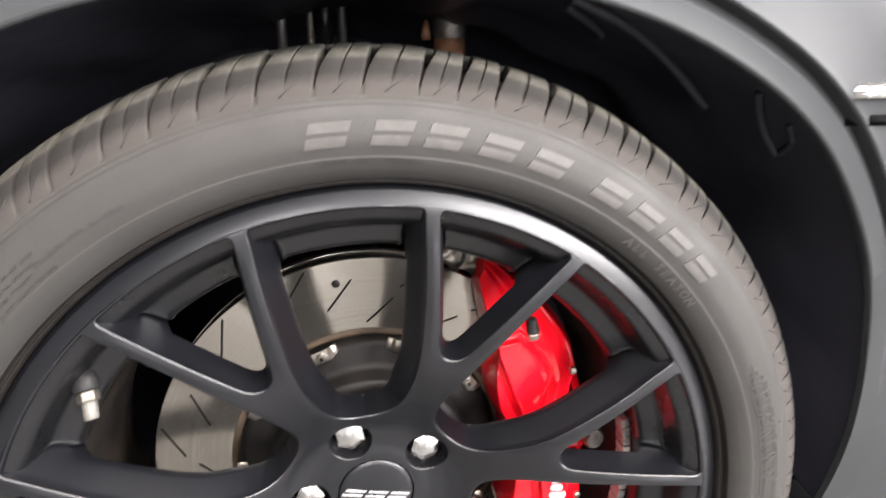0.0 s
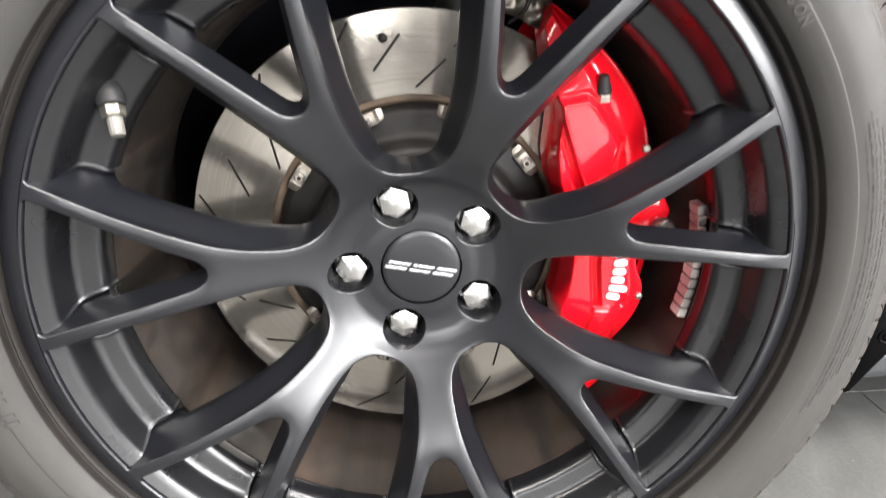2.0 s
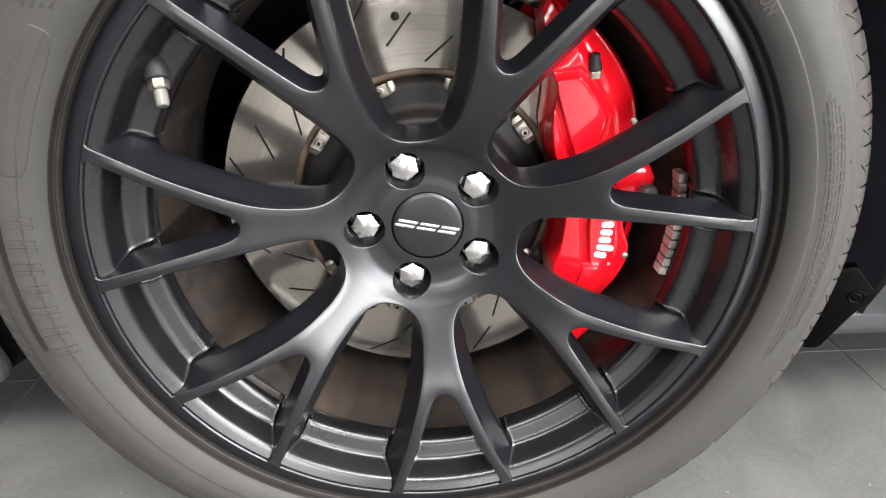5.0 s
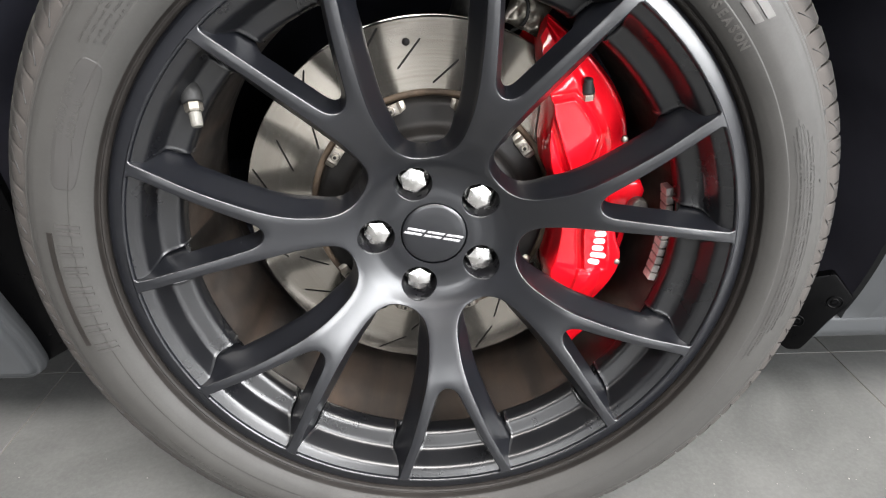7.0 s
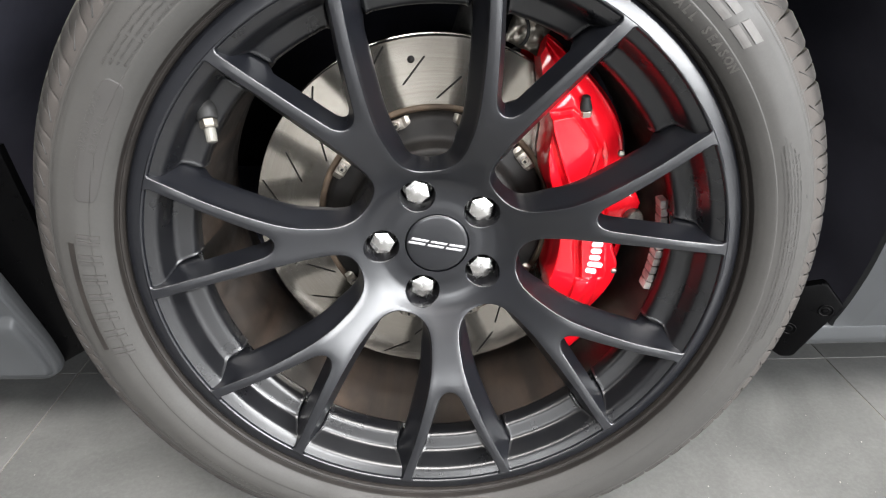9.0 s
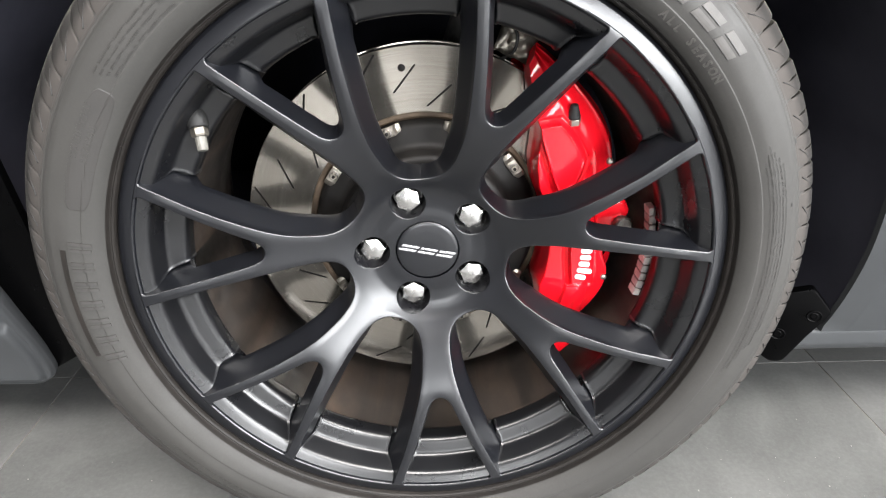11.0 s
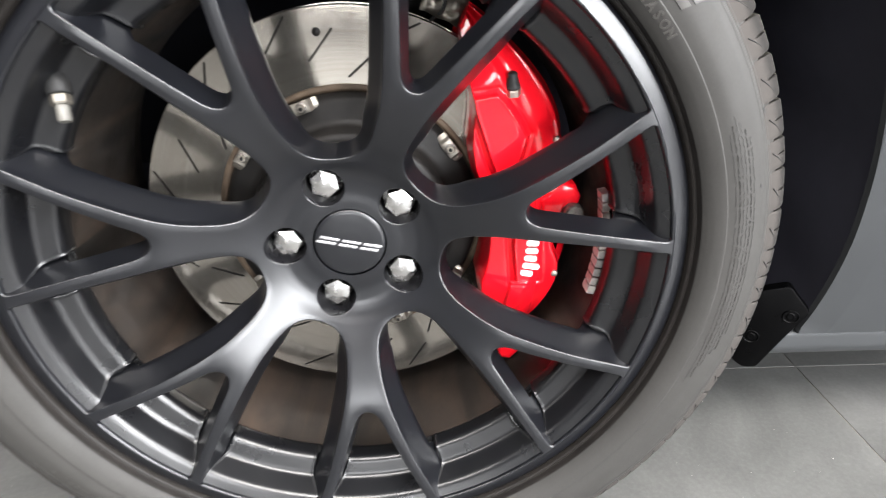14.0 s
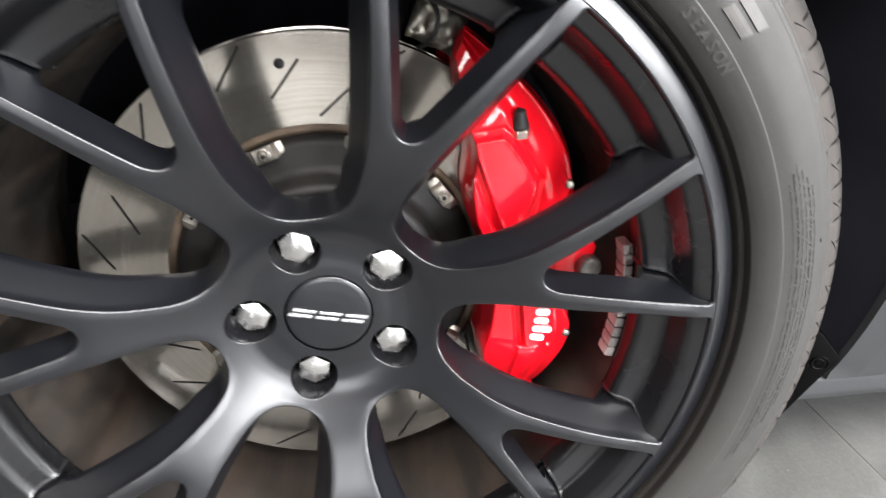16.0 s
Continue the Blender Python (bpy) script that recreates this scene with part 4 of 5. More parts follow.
def make_rotor():
    """The disc: a face with slots cut into it, and a vented edge."""
    from mathutils.geometry import delaunay_2d_cdt
    pts, edges, cuts = [], [], []

    def ring(points):
        base = len(pts)
        pts.extend(Vector((p.x, p.z)) for p in points)
        edges.extend((base + i, base + (i + 1) % len(points)) for i in range(len(points)))
    ring([P(0.1965, 2 * i, 0) for i in range(180)])
    ring([P(0.1300, 2.5 * i, 0) for i in range(144)])
    for k in range(6):
        for r0, r1, deg in SLOTS:
            cuts.append(slot_outline(r0, r1, deg + 60 * k))
            ring(cuts[-1])
    vs, es, fs, *rest = delaunay_2d_cdt(pts, edges, [], 0, 1e-6)
    mids = [(sum(c, Vector()) / len(c), c) for c in cuts]

    def in_cut(p):
        for m, c in mids:
            if (p - m).length < 0.03:
                inside = False
                for q, w in zip(c, c[1:] + c[:1]):
                    if (q.z > p.z) != (w.z > p.z) and p.x < (w.x - q.x) * (p.z - q.z) / (w.z - q.z) + q.x:
                        inside = not inside
                if inside:
                    return True
        return False
    bm = bmesh.new()
    verts = [bm.verts.new((v.x, DISC_Y, v.y)) for v in vs]
    for f in fs:
        c = sum((Vector((vs[i].x, 0, vs[i].y)) for i in f), Vector()) / len(f)
        if 0.1299 < c.length and not in_cut(c):
            bm.faces.new([verts[i] for i in f])
    for v in [v for v in bm.verts if not v.link_faces]:
        bm.verts.remove(v)
    prof = rounded([(0.1965, DISC_Y), (0.1972, DISC_Y + 0.0004), (0.1972, DISC_Y + 0.010), (0.1940, DISC_Y + 0.010), (0.1940, DISC_Y + 0.024), (0.1972, DISC_Y + 0.024), (0.1972, DISC_Y + 0.034)], 0.0004)
    grid_faces(bm, [[bm.verts.new(P(r, 2 * i, y)) for i in range(180)] for r, y in prof], True)
    bmesh.ops.recalc_face_normals(bm, faces=bm.faces)
    return bm


def make_groove(outline):
    bm = bmesh.new()
    mid = sum(outline, Vector()) / len(outline)
    rows = [[bm.verts.new((mid.x + (p.x - mid.x) * s, DISC_Y + d, mid.z + (p.z - mid.z) * s)) for p in outline] for d, s in ((0.0, 1.0), (0.0018, 0.995))]
    grid_faces(bm, rows, True)
    bm.faces.new(rows[-1])
    bmesh.ops.recalc_face_normals(bm, faces=bm.faces)
    bmesh.ops.reverse_faces(bm, faces=bm.faces)
    return bm


rotor = part("rotor", make_rotor(), MAT["steel"], disc, sharp=30)
part("rotor_rim", lathe(rounded([(0.1305, DISC_Y + 0.0020), (0.1300, DISC_Y - 0.0012), (0.1255, DISC_Y - 0.0016), (0.1225, DISC_Y + 0.0010), (0.1220, DISC_Y + 0.012)], 0.001), 180), MAT["rust"], disc, "brown rusty inner edge")
part("hat", lathe(rounded([(0.1250, DISC_Y + 0.010), (0.1222, 0.0500), (0.1180, 0.0450), (0.1000, 0.0420), (0.0955, 0.0380), (0.0930, 0.0230), (0.0880, 0.0200), (0.0300, 0.0200)], 0.003), 160), MAT["hat"], disc, "dark grey disc hat")


# slots are near-black, not steel: the shade inside each cut is its colour
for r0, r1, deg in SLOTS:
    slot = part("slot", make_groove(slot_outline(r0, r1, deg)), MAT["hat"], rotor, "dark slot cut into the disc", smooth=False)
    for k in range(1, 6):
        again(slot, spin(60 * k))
part("wear_dot", lathe([(0.0001, 0), (0.0036, 0), (0.0040, 0.0006)], 20), MAT["hat"], disc, "small dark wear pit", Matrix.Translation(P(0.1760, 97.9, DISC_Y - 0.0003)))

# drive clips between disc and hat: a bent strap with a washer, a nut and a stud end
clip = None
for k in range(10):
    at = spin(38.0 + 36 * k) @ Matrix.Translation((0.1185, 0.0395, 0))
    if clip is None:
        bm = bmesh.new()
        rows = []
        for z, half, y in ((-0.0150, 0.0038, 0.0060), (-0.0142, 0.0048, 0.0052), (-0.0105, 0.0052, 0.0046), (-0.0088, 0.0054, 0.0012), (-0.0076, 0.0056, 0.0),
                           (0.0076, 0.0056, 0.0), (0.0088, 0.0054, 0.0012), (0.0105, 0.0052, 0.0046), (0.0142, 0.0048, 0.0052), (0.0150, 0.0038, 0.0060)):
            rows.append([bm.verts.new((x * half, y + dy, z)) for x, dy in ((-1, 0.002), (-1, 0.0004), (-0.9, 0), (0.9, 0), (1, 0.0004), (1, 0.002))])
        grid_faces(bm, rows)
        bmesh.ops.recalc_face_normals(bm, faces=bm.faces)
        out = Matrix.Rotation(radians(90), 4, "X")
        clip = part("drive_clip", bm, MAT["zinc"], disc, "zinc drive clip with its bolt", at, sharp=40)
        pieces = [part("washer", turned([(0.0050, 0.0), (0.0050, 0.0008), (0.0046, 0.0011), (0.0030, 0.0011)], 24), MAT["dull"], clip, "", out, sharp=40),
                  part("clip_bolt", turned([(0.0038, 0.001), (0.0038, 0.0036), (0.0032, 0.0042), (0.0020, 0.0042), (0.0019, 0.0036)], 6), MAT["zinc"], clip, "", out, smooth=False),
                  part("stud_end", turned([(0.0017, 0.003), (0.0017, 0.0052), (0.0012, 0.0056)], 14), MAT["hat"], clip, "dark stud end", out, sharp=40)]
    else:
        c = again(clip, at)
        for piece in pieces:
            again(piece, piece.matrix_basis).parent = c

# ---------------------------------------------------------------- the caliper
caliper = thing("brake_caliper", "glossy red painted multi-piston brake caliper with white print", "brake caliper", CENTRE)
cal_out = curve_of([(-35, 0.194), (-32.5, 0.2060), (-26, 0.2095), (-15, 0.2100), (-11, 0.2075), (-5, 0.1960), (2, 0.1915), (14, 0.1930), (21, 0.2030), (26, 0.2150), (33, 0.2205), (40, 0.2225), (50, 0.2230), (58, 0.2260), (62, 0.2270)])
cal_in = curve_of([(-35, 0.1600), (-31, 0.1450), (-21, 0.1290), (-5, 0.1265), (10, 0.1265), (27, 0.1266), (37, 0.1350), (49, 0.1650), (53, 0.1740), (58, 0.1900), (62, 0.2070)])


def inside(p, ring):
    """How far a point lies inside a convex ring of points, in metres."""
    best = 1.0
    for a, b in zip(ring, ring[1:] + ring[:1]):
        u = (b - a).normalized()
        best = min(best, (p.x - a.x) * u.z - (p.z - a.z) * u.x)
    return best


def clockwise(points):
    ring = [P(r, d, 0) for r, d in points]
    area = sum(a.x * b.z - b.x * a.z for a, b in zip(ring, ring[1:] + ring[:1]))
    return ring if area < 0 else ring[::-1]


UPPER = clockwise([(0.1690, 49.8), (0.1846, 45.7), (0.1853, 43.0), (0.1842, 36), (0.1835, 31.5), (0.1600, 23), (0.1440, 21), (0.1480, 33), (0.1577, 44.7)])
PANEL = clockwise([(0.1500, 15), (0.1505, -2.3), (0.1566, -16.7), (0.1838, -14.5), (0.1765, -4.3), (0.1750, 15)])
CHEEK = clockwise([(0.1580, -17.6), (0.1830, -15.6), (0.2030, -30), (0.1720, -31.5)])


def make_caliper_body():
    """The curved housing: crowned, with raised facets, a groove along its inner side and deep flanks."""
    bm = bmesh.new()
    rows = []
    na, nt = 320, 110
    for i in range(na + 1):
        deg = -35 + 97 * i / na
        ri, ro = cal_in(deg), cal_out(deg)
        row = [bm.verts.new(P(ri, deg, 0.050)), bm.verts.new(P(ri, deg, 0.034))]
        for k in range(nt + 1):
            t = k / nt
            p = P(ri + (ro - ri) * t, deg, 0)
            y = 0.020 - 0.022 * smoothstep(0.0, 0.05, t)
            y += 0.007 * smoothstep(0.52, 0.70, t) + 0.007 * smoothstep(0.70, 0.92, t) + 0.018 * smoothstep(0.93, 1.0, t)
            y += 0.016 * smoothstep(48, 62, deg) + 0.014 * (1 - smoothstep(-35, -15, deg))
            y += 0.004 * math.exp(-((deg - 18) / 6.0) ** 2) * smoothstep(0.1, 0.3, t)
            up, pan, ck = inside(p, UPPER), inside(p, PANEL), inside(p, CHEEK)
            y -= 0.0050 * smoothstep(-0.0010, 0.0010, up) + 0.0052 * smoothstep(-0.0011, 0.0011, pan) + 0.0030 * smoothstep(-0.0011, 0.0011, ck)
            y -= 0.0007 * math.exp(-((up - 0.0012) / 0.0008) ** 2) + 0.0005 * math.exp(-((pan - 0.0012) / 0.0008) ** 2)
            y += 0.0022 * math.exp(-((up + 0.0045) / 0.0018) ** 2) + 0.0016 * math.exp(-((pan + 0.0050) / 0.0020) ** 2)
            row.append(bm.verts.new(P(ri + (ro - ri) * t, deg, y)))
        row.append(bm.verts.new(P(ro + 0.0008, deg, 0.046)))
        row.append(bm.verts.new(P(ro, deg, 0.075)))
        rows.append(row)
    grid_faces(bm, rows)
    for row in (rows[0], rows[-1]):
        bm.faces.new(row)
    bmesh.ops.recalc_face_normals(bm, faces=bm.faces)
    return bm


part("housing", make_caliper_body(), MAT["red"], caliper, sharp=50)
part("bridge", lathe(rounded([(0.2060, 0.040), (0.2160, 0.046), (0.2160, 0.110), (0.2050, 0.114)], 0.004), 40, -27, 58), MAT["red"], caliper, "red bridge over the disc")
part("inner_half", lathe(rounded([(0.2140, 0.100), (0.2140, 0.165), (0.1350, 0.165), (0.1350, 0.100)], 0.006), 40, -48, 58), MAT["red"], caliper)


def polar_plate(points, y0, y1, bevel):
    return plate([(P(r, d, 0).x, P(r, d, 0).z) for r, d in points], y0, y1, bevel)


part("mount_lug", polar_plate([(0.1780, 10.5), (0.2000, 14.6), (0.2128, 12.8), (0.2165, 9.5), (0.2130, 6.5), (0.1973, 2.2), (0.1800, 3.0)], 0.008, 0.050, 0.004), MAT["red"], caliper, sharp=50)
part("mount_lug", polar_plate([(0.1850, -33), (0.2120, -33), (0.2255, -38), (0.2250, -44.5), (0.2130, -46.5), (0.1970, -42)], 0.022, 0.056, 0.004), MAT["red"], caliper, sharp=50)
part("mount_bolt", turned([(0.0102, 0.0), (0.0102, 0.006), (0.0094, 0.0085), (0.0082, 0.0095), (0.0078, 0.0088), (0.0020, 0.0088)], 28), MAT["dull"], caliper, "grey steel mounting bolt", Matrix.Translation(P(0.2069, 5.6, 0.010)) @ Matrix.Rotation(radians(90), 4, "X") @ Matrix.Rotation(radians(8), 4, "Y"), sharp=40)
for deg, r, y in ((25.6, 0.2062, 0.0130), (-13.2, 0.2013, 0.0135)):
    part("pin_end", turned([(0.0036, 0.0), (0.0034, 0.0030), (0.0024, 0.0036)], 16), MAT["zinc"], caliper, "small steel pin end", Matrix.Translation(P(r, deg, y)) @ Matrix.Rotation(radians(90), 4, "X"))
NB = P(0.1935, 42.4, 0.0035)
nipple = part("bleed_nipple", turned([(0.0070, 0.0), (0.0070, 0.0052), (0.0058, 0.0062), (0.0052, 0.0080)], 6), MAT["zinc"], caliper, "", Matrix.Translation(NB) @ Matrix.Rotation(radians(-6), 4, "Y") @ Matrix.Rotation(radians(14), 4, "X"), smooth=False)
part("nipple_cap", turned([(0.0054, 0.006), (0.0064, 0.0066), (0.0064, 0.0090), (0.0054, 0.0096), (0.0058, 0.0106), (0.0050, 0.0114), (0.0054, 0.0124), (0.0046, 0.0132), (0.0049, 0.0142), (0.0042, 0.0152), (0.0041, 0.0186), (0.0034, 0.0198), (0.0015, 0.0200)], 20), MAT["black"], nipple, "black rubber dust cap")
# white print, as plain rounded bars down the housing
for deg, wide in ((-12.0, 0.0120), (-9.3, 0.0165), (-6.6, 0.0120), (-3.9, 0.0120), (-1.2, 0.0120), (1.5, 0.0165)):
    p = P(0.1680 + (wide - 0.0120) / 2, deg, -0.0078)
    ring = [(sx * (wide / 2 - 0.0022) + 0.0022 * math.cos(radians(a)), sz * 0.0006 + 0.0022 * math.sin(radians(a)))
            for sx, sz, a0 in ((1, 1, 0), (-1, 1, 90), (-1, -1, 180), (1, -1, 270)) for a in range(a0, a0 + 91, 30)]
    part("print_mark", plate(ring, -0.0006, 0.0030, 0.0002), MAT["white"], caliper, "white printed bar", Matrix.Translation(p) @ spin(deg))

# brake pad backing seen beside the housing
part("brake_pad", polar_plate([(0.1400, 20), (0.1440, 30), (0.1950, 44), (0.1950, -20), (0.1380, -12)], 0.040, 0.053, 0.002), MAT["cast"], caliper, "dark brake pad backing plate", sharp=40)

# ---------------------------------------------------------------- the car's body
car = thing("car", "satin grey car with open front wheel arch", "car", (0, 0, 0))


arch_r = curve_of([(-25, 0.512), (-11, 0.489), (-2, 0.475), (6.6, 0.4620), (17, 0.4515), (24, 0.4480), (34, 0.4455), (41, 0.4445), (47, 0.4412), (55, 0.4335), (62, 0.4270), (70, 0.4195), (78, 0.4140),
                   (90, 0.4105), (105, 0.4125), (113, 0.4185), (120, 0.4245), (140, 0.4500), (160, 0.4720), (176, 0.4760), (186, 0.4740), (196, 0.4800), (202, 0.4980), (215, 0.5500)])
flank = curve_of([(0.15, 0.044), (0.20, 0.033), (0.25, 0.018), (0.45, -0.035), (0.60, -0.070), (0.75, -0.085), (0.95, -0.080), (1.3, -0.02)])


def arch(deg, e=0.0):
    """The arch's edge, e metres outward from it, in (x, z)."""
    r = arch_r(deg) + e
    return r * math.cos(radians(deg)), HUB + r * math.sin(radians(deg))


def body_y(x, z):
    """The car's flank: bulging at the arch's height, drawn in towards the sill and the nose."""
    y = flank(z) + 0.05 * smoothstep(-0.50, -1.0, x)
    if x < -0.4:
        y -= 0.014 * (1 - smoothstep(0.250, 0.266, z)) * smoothstep(-0.445, -0.475, x)
    return y


def make_fender(first, last, reach):
    bm = bmesh.new()
    rows = []
    prof = [(0.006, 0.010), (0.0012, 0.006), (0.0, 0.002), (0.0005, -0.0022), (0.0014, -0.0036), (0.0030, -0.0043), (0.0150, -0.0038), (0.0166, -0.0042), (0.0178, -0.0042), (0.0186, -0.0034), (0.0191, -0.0020), (0.0195, 0.0022),
            (0.0272, 0.0040), (0.0280, 0.0015), (0.0287, -0.0030), (0.0297, -0.0058), (0.0312, -0.0070), (0.0335, -0.0068), (0.0370, -0.0054), (0.07, -0.0050), (0.11, -0.0050), (0.16, -0.0045), (0.22, -0.004), (0.30, -0.002), (0.42, 0.01)]
    n = 130
    for i in range(n + 1):
        deg = first + (last - first) * i / n
        low = 0.2175 if deg < 90 else 0.1480
        row = []
        x1, z1 = arch(deg, 0.0300)
        for e, dy in prof:
            if e > reach:
                continue
            x, z = arch(deg, e)
            z = max(z, low)
            base = flank(max(z1, low)) if e <= 0.0336 else body_y(x, z)
            if 0.0 < e < 0.05:
                dy = -0.005 + (dy + 0.005) * (smoothstep(6, 26, deg) if deg < 90 else 1)
            row.append(bm.verts.new((x, base + dy, z)))
        rows.append(row)
    grid_faces(bm, rows)
    bmesh.ops.recalc_face_normals(bm, faces=bm.faces)
    return bm


bumper_x = curve_of([(0.146, -0.498), (0.148, -0.486), (0.151, -0.475), (0.156, -0.466), (0.163, -0.461), (0.173, -0.459), (0.206, -0.4595), (0.237, -0.462), (0.270, -0.4655), (0.300, -0.4685), (0.340, -0.4730), (0.400, -0.4720), (0.456, -0.4630), (0.514, -0.4450)])


def make_bumper():
    """The bumper's side ahead of the wheel: a narrow flange, and a bulging lower panel with a rounded corner."""
    bm = bmesh.new()
    rows = []
    levels = [0.146, 0.147, 0.148, 0.151, 0.156, 0.160, 0.164, 0.168, 0.173, 0.180, 0.19, 0.205, 0.22, 0.235, 0.245, 0.250, 0.254, 0.258, 0.262, 0.268, 0.28, 0.30, 0.34, 0.40, 0.45, 0.514]
    insets = [0.0, 0.0006, 0.0015, 0.003, 0.004, 0.005, 0.006, 0.0075, 0.009, 0.012, 0.016, 0.022, 0.03, 0.045, 0.07, 0.11, 0.17, 0.25, 0.36, 0.50, 0.65]
    for z in levels:
        edge = bumper_x(z)
        row = [bm.verts.new((edge - 0.006, flank(z) + 0.022, z))]
        for d in insets:
            x = edge - d
            near = min(d, z - 0.146)
            y = flank(z) - 0.004 + 0.05 * smoothstep(-0.50, -1.0, x) + 0.008 * (1 - smoothstep(0.0, 0.003, near))
            corner = min(d, (z - 0.150) * 0.8)
            y -= 0.010 * smoothstep(0.0055, 0.0105, corner) * (1 - smoothstep(0.246, 0.260, z))
            row.append(bm.verts.new((x, y, z)))
        rows.append(row)
    grid_faces(bm, rows)
    bmesh.ops.recalc_face_normals(bm, faces=bm.faces)
    return bm


part("fender", make_fender(-16, 161, 1.0), MAT["paint"], car, sharp=24)
part("front_bumper", make_bumper(), MAT["paint"], car)
bm = plate([(-0.4820, 0.1500), (-0.4320, 0.1820), (-0.4180, 0.2400), (-0.4100, 0.4600), (-0.4900, 0.4600), (-0.4900, 0.2400)], 0.060, 0.070, 0.002)
for v in bm.verts:
    v.co.y -= 0.22 * (v.co.z - 0.15)
part("bumper_deflector", bm, MAT["plastic"], car, "black plastic deflector ahead of the tyre", sharp=40)


def make_liner():
    """The arch's inner skin, with some ribs."""
    bm = bmesh.new()
    rows = []
    n = 90
    for i in range(n + 1):
        deg = -17 + 222 * i / n
        row = []
        for k in range(13):
            y = 0.03 + 0.034 * k
            rib = 0.006 * math.sin(deg * 0.32 + 1.0) * smoothstep(0.03, 0.12, y) + (0.010 if 3 < k < 6 and 30 < deg < 75 else 0)
            x, z = arch(deg, 0.012 - rib - 0.02 * smoothstep(0.3, 0.44, y))
            edge = body_y(*arch(deg, 0.0)) + 0.006
            row.append(bm.verts.new((x, edge if k == 0 else max(y, edge + 0.004 * k), max(z, 0.175))))
        rows.append(row)
    grid_faces(bm, rows)
    bm.faces.new([row[-1] for row in rows])
    bmesh.ops.recalc_face_normals(bm, faces=bm.faces)
    return bm


part("arch_liner", make_liner(), MAT["liner"], car, "black plastic wheel arch liner")
sill_profile = [(0.060, 0.240), (0.0480, 0.2205), (0.0270, 0.2175), (0.0250, 0.2140), (0.0265, 0.1960), (0.0330, 0.1840), (0.0480, 0.1790), (0.30, 0.1760)]


def extrude_x(profile, x0, x1, n=2):
    bm = bmesh.new()
    rows = [[bm.verts.new((x0 + (x1 - x0) * i / n, y, z)) for i in range(n + 1)] for y, z in profile]
    grid_faces(bm, rows)
    bmesh.ops.recalc_face_normals(bm, faces=bm.faces)
    return bm


part("side_skirt", extrude_x(rounded(sill_profile, 0.004), 0.452, 2.2), MAT["paint"], car)
FLAP = [(0.4590, 0.2130), (0.4760, 0.2510), (0.4520, 0.2790), (0.4280, 0.2690), (0.4120, 0.2570), (0.4050, 0.2300), (0.4050, 0.1980), (0.4160, 0.1760), (0.4290, 0.1680), (0.4420, 0.1715), (0.4590, 0.2130)]
FLAP = rounded(FLAP, 0.0045)[:-1]
flap = part("mud_flap", plate(FLAP, 0.0, 0.012, 0.002), MAT["plastic"], car, "black plastic deflector flap", Matrix.Translation((0.476, 0.012, 0)) @ Matrix.Rotation(radians(-22), 4, "Z") @ Matrix.Diagonal((1.05, 1, 1, 1)) @ Matrix.Translation((-0.476, 0, 0)), sharp=40)
for x, z in ((0.4595, 0.2430), (0.4290, 0.2105)):
    part("screw", turned([(0.0082, -0.001), (0.0080, 0.0011), (0.0074, 0.0016), (0.0066, 0.0012), (0.0060, -0.0006), (0.0046, -0.0006), (0.0044, 0.0006), (0.0030, 0.0010), (0.0012, 0.0002), (0.0003, 0.0002)], 24), MAT["plastic"], flap, "black screw head", Matrix.Translation((x, 0.0005, z)) @ Matrix.Rotation(radians(90), 4, "X"))
# crease along the flank, chrome standing in for its highlight; dark slot below it
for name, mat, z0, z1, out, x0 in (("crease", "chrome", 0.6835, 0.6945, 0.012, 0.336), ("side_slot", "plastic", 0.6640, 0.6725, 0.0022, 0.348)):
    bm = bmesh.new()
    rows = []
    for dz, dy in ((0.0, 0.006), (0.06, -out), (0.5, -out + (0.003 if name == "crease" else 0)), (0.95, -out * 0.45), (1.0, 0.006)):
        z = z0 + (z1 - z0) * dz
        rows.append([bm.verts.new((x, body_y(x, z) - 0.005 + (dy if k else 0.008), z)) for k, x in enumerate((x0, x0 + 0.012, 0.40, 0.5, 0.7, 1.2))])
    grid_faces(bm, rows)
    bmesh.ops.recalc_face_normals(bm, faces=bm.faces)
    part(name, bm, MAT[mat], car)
bm = box(3.4, 1.55, 0.10, 0.02)
part("body_shell", box(3.3, 1.15, 0.74, 0.06, 3), MAT["paint"], car, "", Matrix.Translation((0.55, 1.06, 0.645)))
part("bonnet", box(2.1, 1.60, 0.05, 0.02, 2), MAT["paint"], car, "", Matrix.Translation((0.02, 0.80, 1.02)))
part("underbody", bm, MAT["liner"], car, "", Matrix.Translation((0.55, 0.95, 0.235)))

# ---------------------------------------------------------------- floor tiles
TX, TY = 0.625, 0.298
X0, Y0 = -0.583, 0.240


def make_tile(w, d):
    bm = bmesh.new()
    rows = []
    for inset, z in ((0.0, -0.0012), (0.0002, -0.0005), (0.0008, 0.0)):
        rows.append([bm.verts.new((sx * (w / 2 - inset), sy * (d / 2 - inset), z)) for sx, sy in ((-1, -1), (1, -1), (1, 1), (-1, 1))])
    grid_faces(bm, rows, True)
    bm.faces.new(rows[-1])
    bmesh.ops.recalc_face_normals(bm, faces=bm.faces)
    return bm


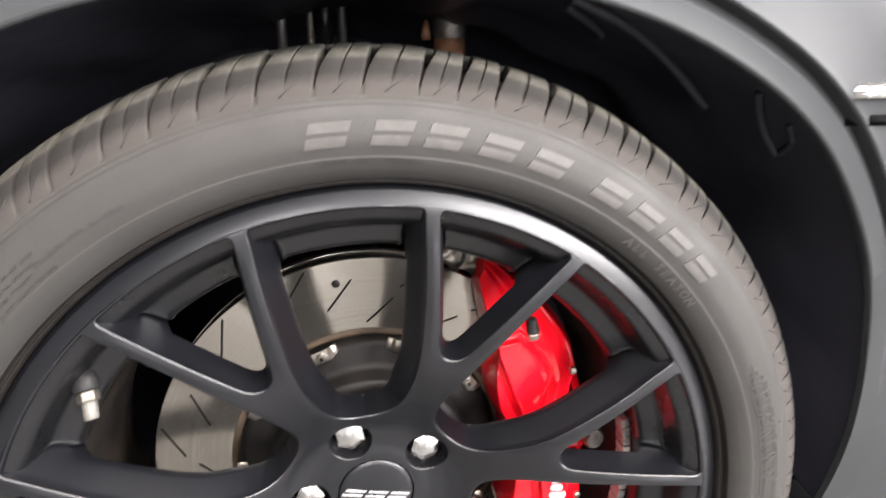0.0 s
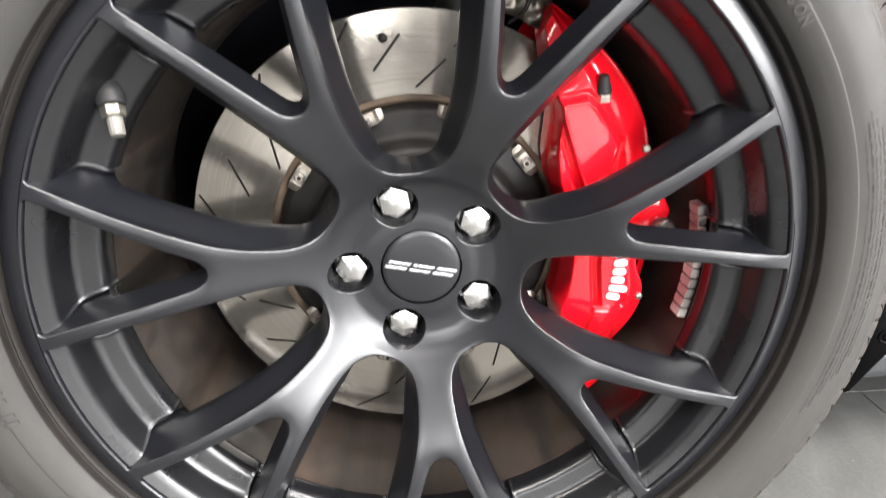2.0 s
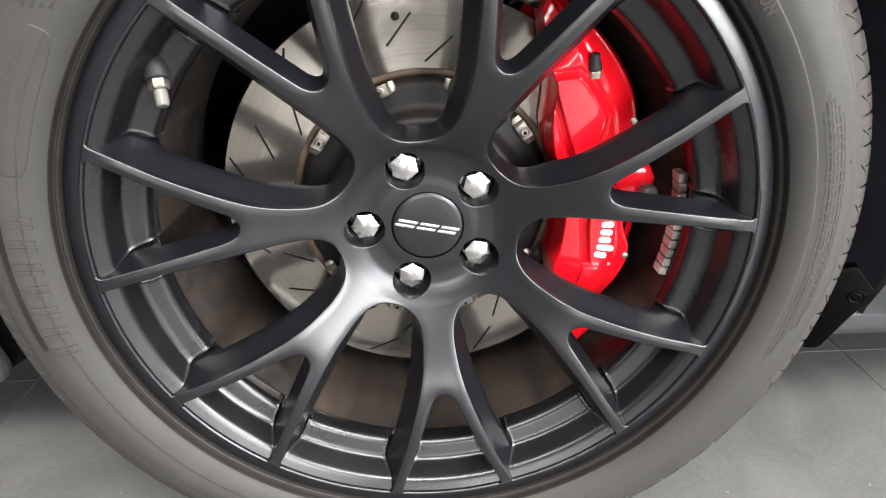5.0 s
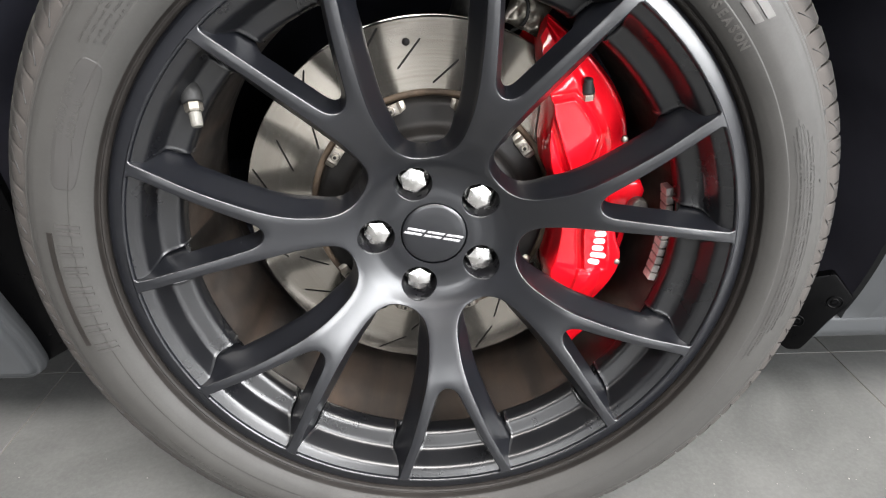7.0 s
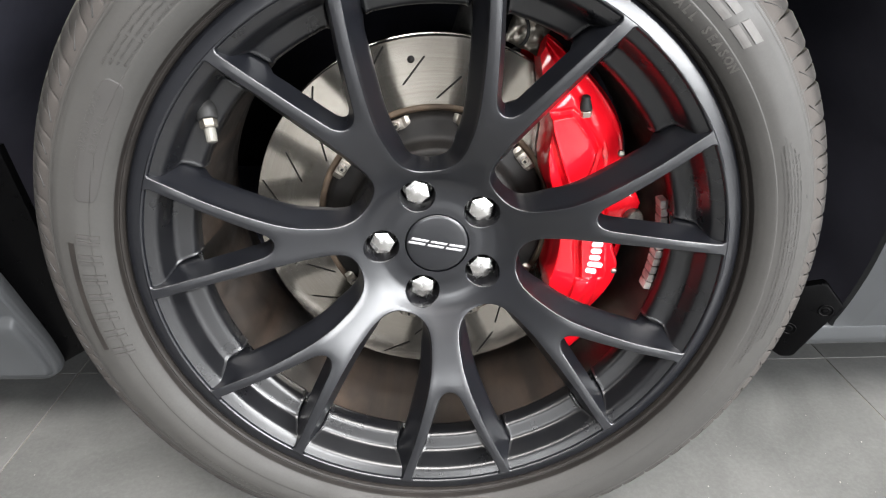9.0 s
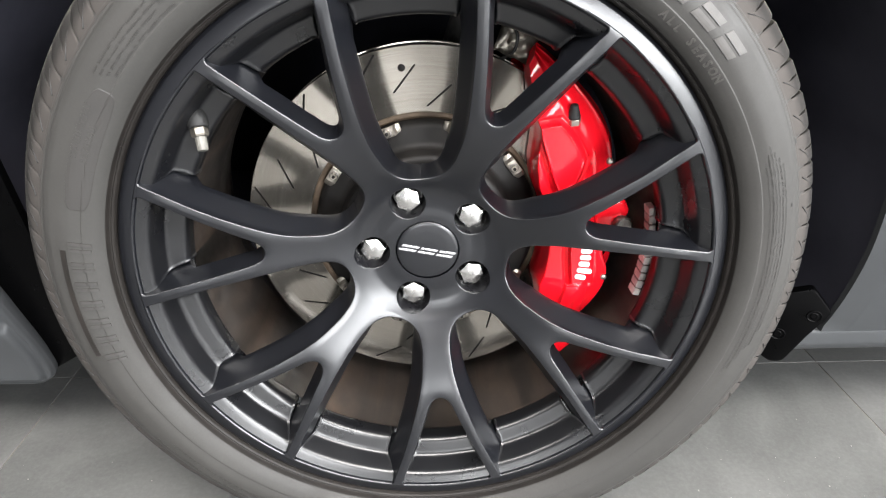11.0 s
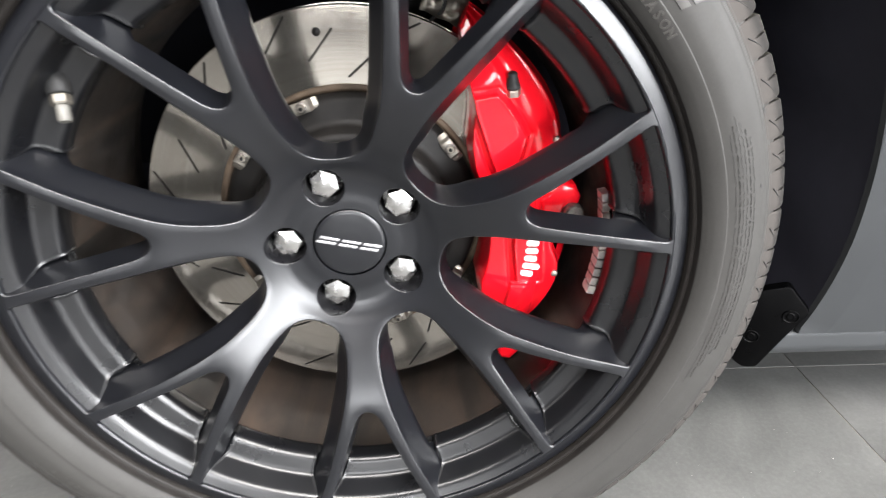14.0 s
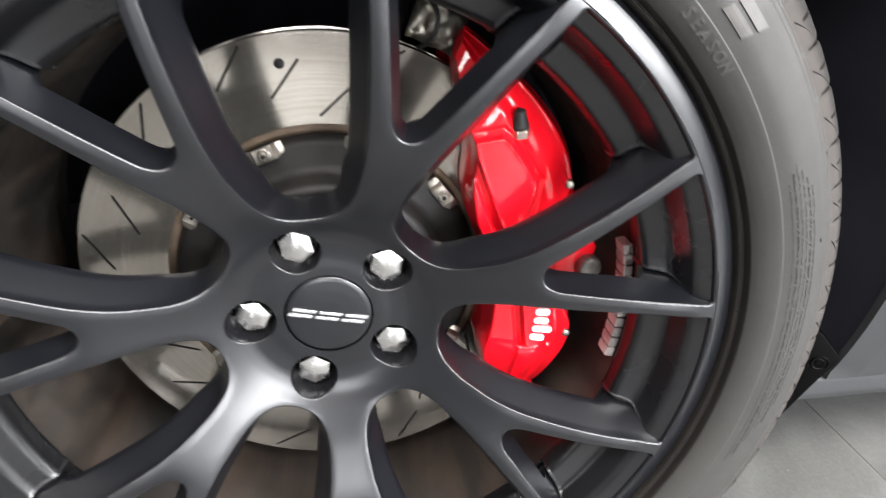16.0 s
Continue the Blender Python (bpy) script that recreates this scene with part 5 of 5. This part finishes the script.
tile = None
for i in range(-6, 7):
    for j in range(-18, 17):
        x, y = X0 + TX * (i + 0.5), Y0 + TY * (j + 0.5)
        if not (WEST < x + TX / 2 and x - TX / 2 < EAST and SOUTH < y + TY / 2 and y - TY / 2 < NORTH):
            continue
        if tile is None:
            tile = part("tile", make_tile(TX - 0.0014, TY - 0.0014), MAT["tile"], floor, at=Matrix.Translation((x, y, 0)) @ floor.matrix_basis.inverted(), smooth=False)
            tile.matrix_basis = Matrix.Translation(Vector((x, y, 0)) - floor.location)
        else:
            again(tile, Matrix.Translation(Vector((x, y, 0)) - floor.location))

# ---------------------------------------------------------------- behind the wheel
bracket = thing("hose_bracket", "crumpled bright metal hose bracket beside the caliper", "bracket", CENTRE)
bm = bmesh.new()
rng = random.Random(5)
rows = []
for i in range(7):
    row = []
    for j in range(6):
        q = P(0.2050 + 0.030 * j / 5, 71.5 - 9.5 * i / 6, 0.034 + 0.010 * math.sin(i * 1.7) * math.cos(j * 1.3) + rng.uniform(-0.001, 0.001))
        row.append(bm.verts.new(q))
    rows.append(row)
grid_faces(bm, rows)
bmesh.ops.solidify(bm, geom=bm.faces[:], thickness=0.003)
part("plate", bm, MAT["zinc"], bracket)


def tube(points, radius, segs=12, steps=10):
    """A round hose through a few points."""
    pts = []
    ext = [Vector(points[0])] + [Vector(p) for p in points] + [Vector(points[-1])]
    for a, b, c, d in zip(ext, ext[1:], ext[2:], ext[3:]):
        for k in range(steps):
            t = k / steps
            pts.append(0.5 * ((2 * b) + (c - a) * t + (2 * a - 5 * b + 4 * c - d) * t * t + (3 * b - a - 3 * c + d) * t ** 3))
    pts.append(Vector(points[-1]))
    bm = bmesh.new()
    rows = []
    for i, p in enumerate(pts):
        d = (pts[min(i + 1, len(pts) - 1)] - pts[max(i - 1, 0)]).normalized()
        u = d.orthogonal().normalized()
        w = d.cross(u)
        rows.append([bm.verts.new(p + radius * (u * math.cos(TAU * k / segs) + w * math.sin(TAU * k / segs))) for k in range(segs)])
    # keep the rings from twisting
    for a, b in zip(rows, rows[1:]):
        best = min(range(segs), key=lambda s: (a[0].co - b[s].co).length)
        b[:] = b[best:] + b[:best]
    grid_faces(bm, rows, True)
    bm.faces.new(rows[0]), bm.faces.new(rows[-1])
    bmesh.ops.recalc_face_normals(bm, faces=bm.faces)
    return bm


part("cable", tube([P(0.236, 70, 0.030), P(0.226, 67.5, 0.024), P(0.212, 66.6, 0.026), P(0.200, 68, 0.040)], 0.0016), MAT["black"], bracket, "thin black cable")

joint = thing("ball_joint", "rusty ball joint of the upper suspension arm", "suspension", (0.112, 0.215, 0.752))
part("socket", turned([(0.0150, -0.032), (0.0168, -0.024), (0.0172, -0.010), (0.0150, -0.004), (0.004, 0.0)], 28), MAT["iron"], joint)
part("dome", turned([(0.0160, -0.010), (0.0182, -0.004), (0.0186, 0.014), (0.0165, 0.030), (0.011, 0.041), (0.003, 0.046)], 28), MAT["dull"], joint, "greasy steel dome", sharp=40)
part("stud", turned([(0.0150, -0.046), (0.0170, -0.040), (0.0150, -0.032), (0.0195, -0.030)], 20), MAT["iron"], joint, "orange rusted stud nut", sharp=40)
part("split_pin", turned([(0.0045, -0.010), (0.0052, -0.004), (0.0040, 0.004), (0.002, 0.010)], 12), MAT["iron"], joint, "", Matrix.Translation((-0.027, -0.010, 0.0)))
arm = thing("suspension_arm", "black upper suspension arm above the tyre", "suspension", (0, 0, 0))
part("arm_tube", tube([(0.112, 0.225, 0.778), (0.06, 0.30, 0.790), (-0.08, 0.42, 0.790)], 0.014, 14), MAT["liner"], arm)
for k, (x, y, z, r) in enumerate(((-0.066, 0.24, 0.766, 0.0055), (-0.036, 0.25, 0.768, 0.0040), (-0.020, 0.25, 0.772, 0.0080), (-0.001, 0.26, 0.774, 0.0050))):
    t = thing("brake_line", "short shiny brake line in the wheel arch", "brake line", (x, y, z), "brake lines")
    part("pipe", turned([(r, -0.05), (r * 1.5, -0.045), (r * 1.5, -0.035), (r, -0.030), (r, 0.020), (r * 1.6, 0.024), (r * 1.6, 0.040), (r, 0.042)], 16), MAT[("cast", "brass", "gloss", "cast")[k]], t)

knuckle = thing("steering_knuckle", "dark cast steering knuckle behind the brake disc", "suspension", CENTRE)
part("upright", tube([(0.02, 0.20, -0.05), (0.03, 0.20, 0.10), (0.07, 0.215, 0.24), (0.112, 0.215, 0.36)], 0.026, 16), MAT["cast"], knuckle)
part("bearing", lathe([(0.001, 0.10), (0.055, 0.10), (0.060, 0.105), (0.060, 0.22), (0.001, 0.22)], 48), MAT["cast"], knuckle)
part("dust_shield", lathe(rounded([(0.060, 0.105), (0.120, 0.110), (0.185, 0.108), (0.190, 0.112)], 0.004), 90, 75, 300), MAT["cast"], knuckle, "thin dark dust shield")

for pts, thick in (([(0.150, -0.040, 0.754), (0.204, -0.017, 0.737), (0.256, 0.014, 0.713), (0.315, 0.045, 0.674)], 0.0040), ([(0.160, -0.006, 0.752), (0.206, 0.038, 0.738), (0.214, 0.060, 0.734)], 0.0036),
                   ([(0.303, -0.042, 0.688), (0.307, -0.035, 0.682), (0.335, -0.009, 0.657), (0.356, -0.002, 0.635)], 0.0036), ([(0.331, -0.043, 0.663), (0.346, -0.030, 0.648), (0.357, -0.004, 0.636)], 0.0032)):
    part("liner_rib", tube(pts, thick, 10), MAT["liner"], car, "moulded rib of the liner")

# ---------------------------------------------------------------- grit on the floor
rng = random.Random(11)
bm = bmesh.new()
for k in range(75):
    x, y = rng.uniform(-0.75, 0.95), rng.uniform(-0.12, 0.22)
    if rng.random() < 0.55:
        x, y = rng.gauss(0.47, 0.08), rng.gauss(-0.01, 0.06)
    if -0.13 < x < 0.13 and y > -0.10:
        continue
    s = rng.choice((0.0003, 0.0004, 0.0005, 0.0009))
    bmesh.ops.create_icosphere(bm, subdivisions=1, radius=s, matrix=Matrix.Translation((x, y, s * 0.5)) @ Matrix.Rotation(rng.uniform(0, 6), 4, "Z") @ Matrix.Diagonal((rng.uniform(0.7, 1.6), 1, 0.6, 1)))
grit = part("grit", bm, MAT["grit"], None, smooth=False)
tagged(grit, "pale grains of grit scattered on the tiles", "grit", kind="stuff")
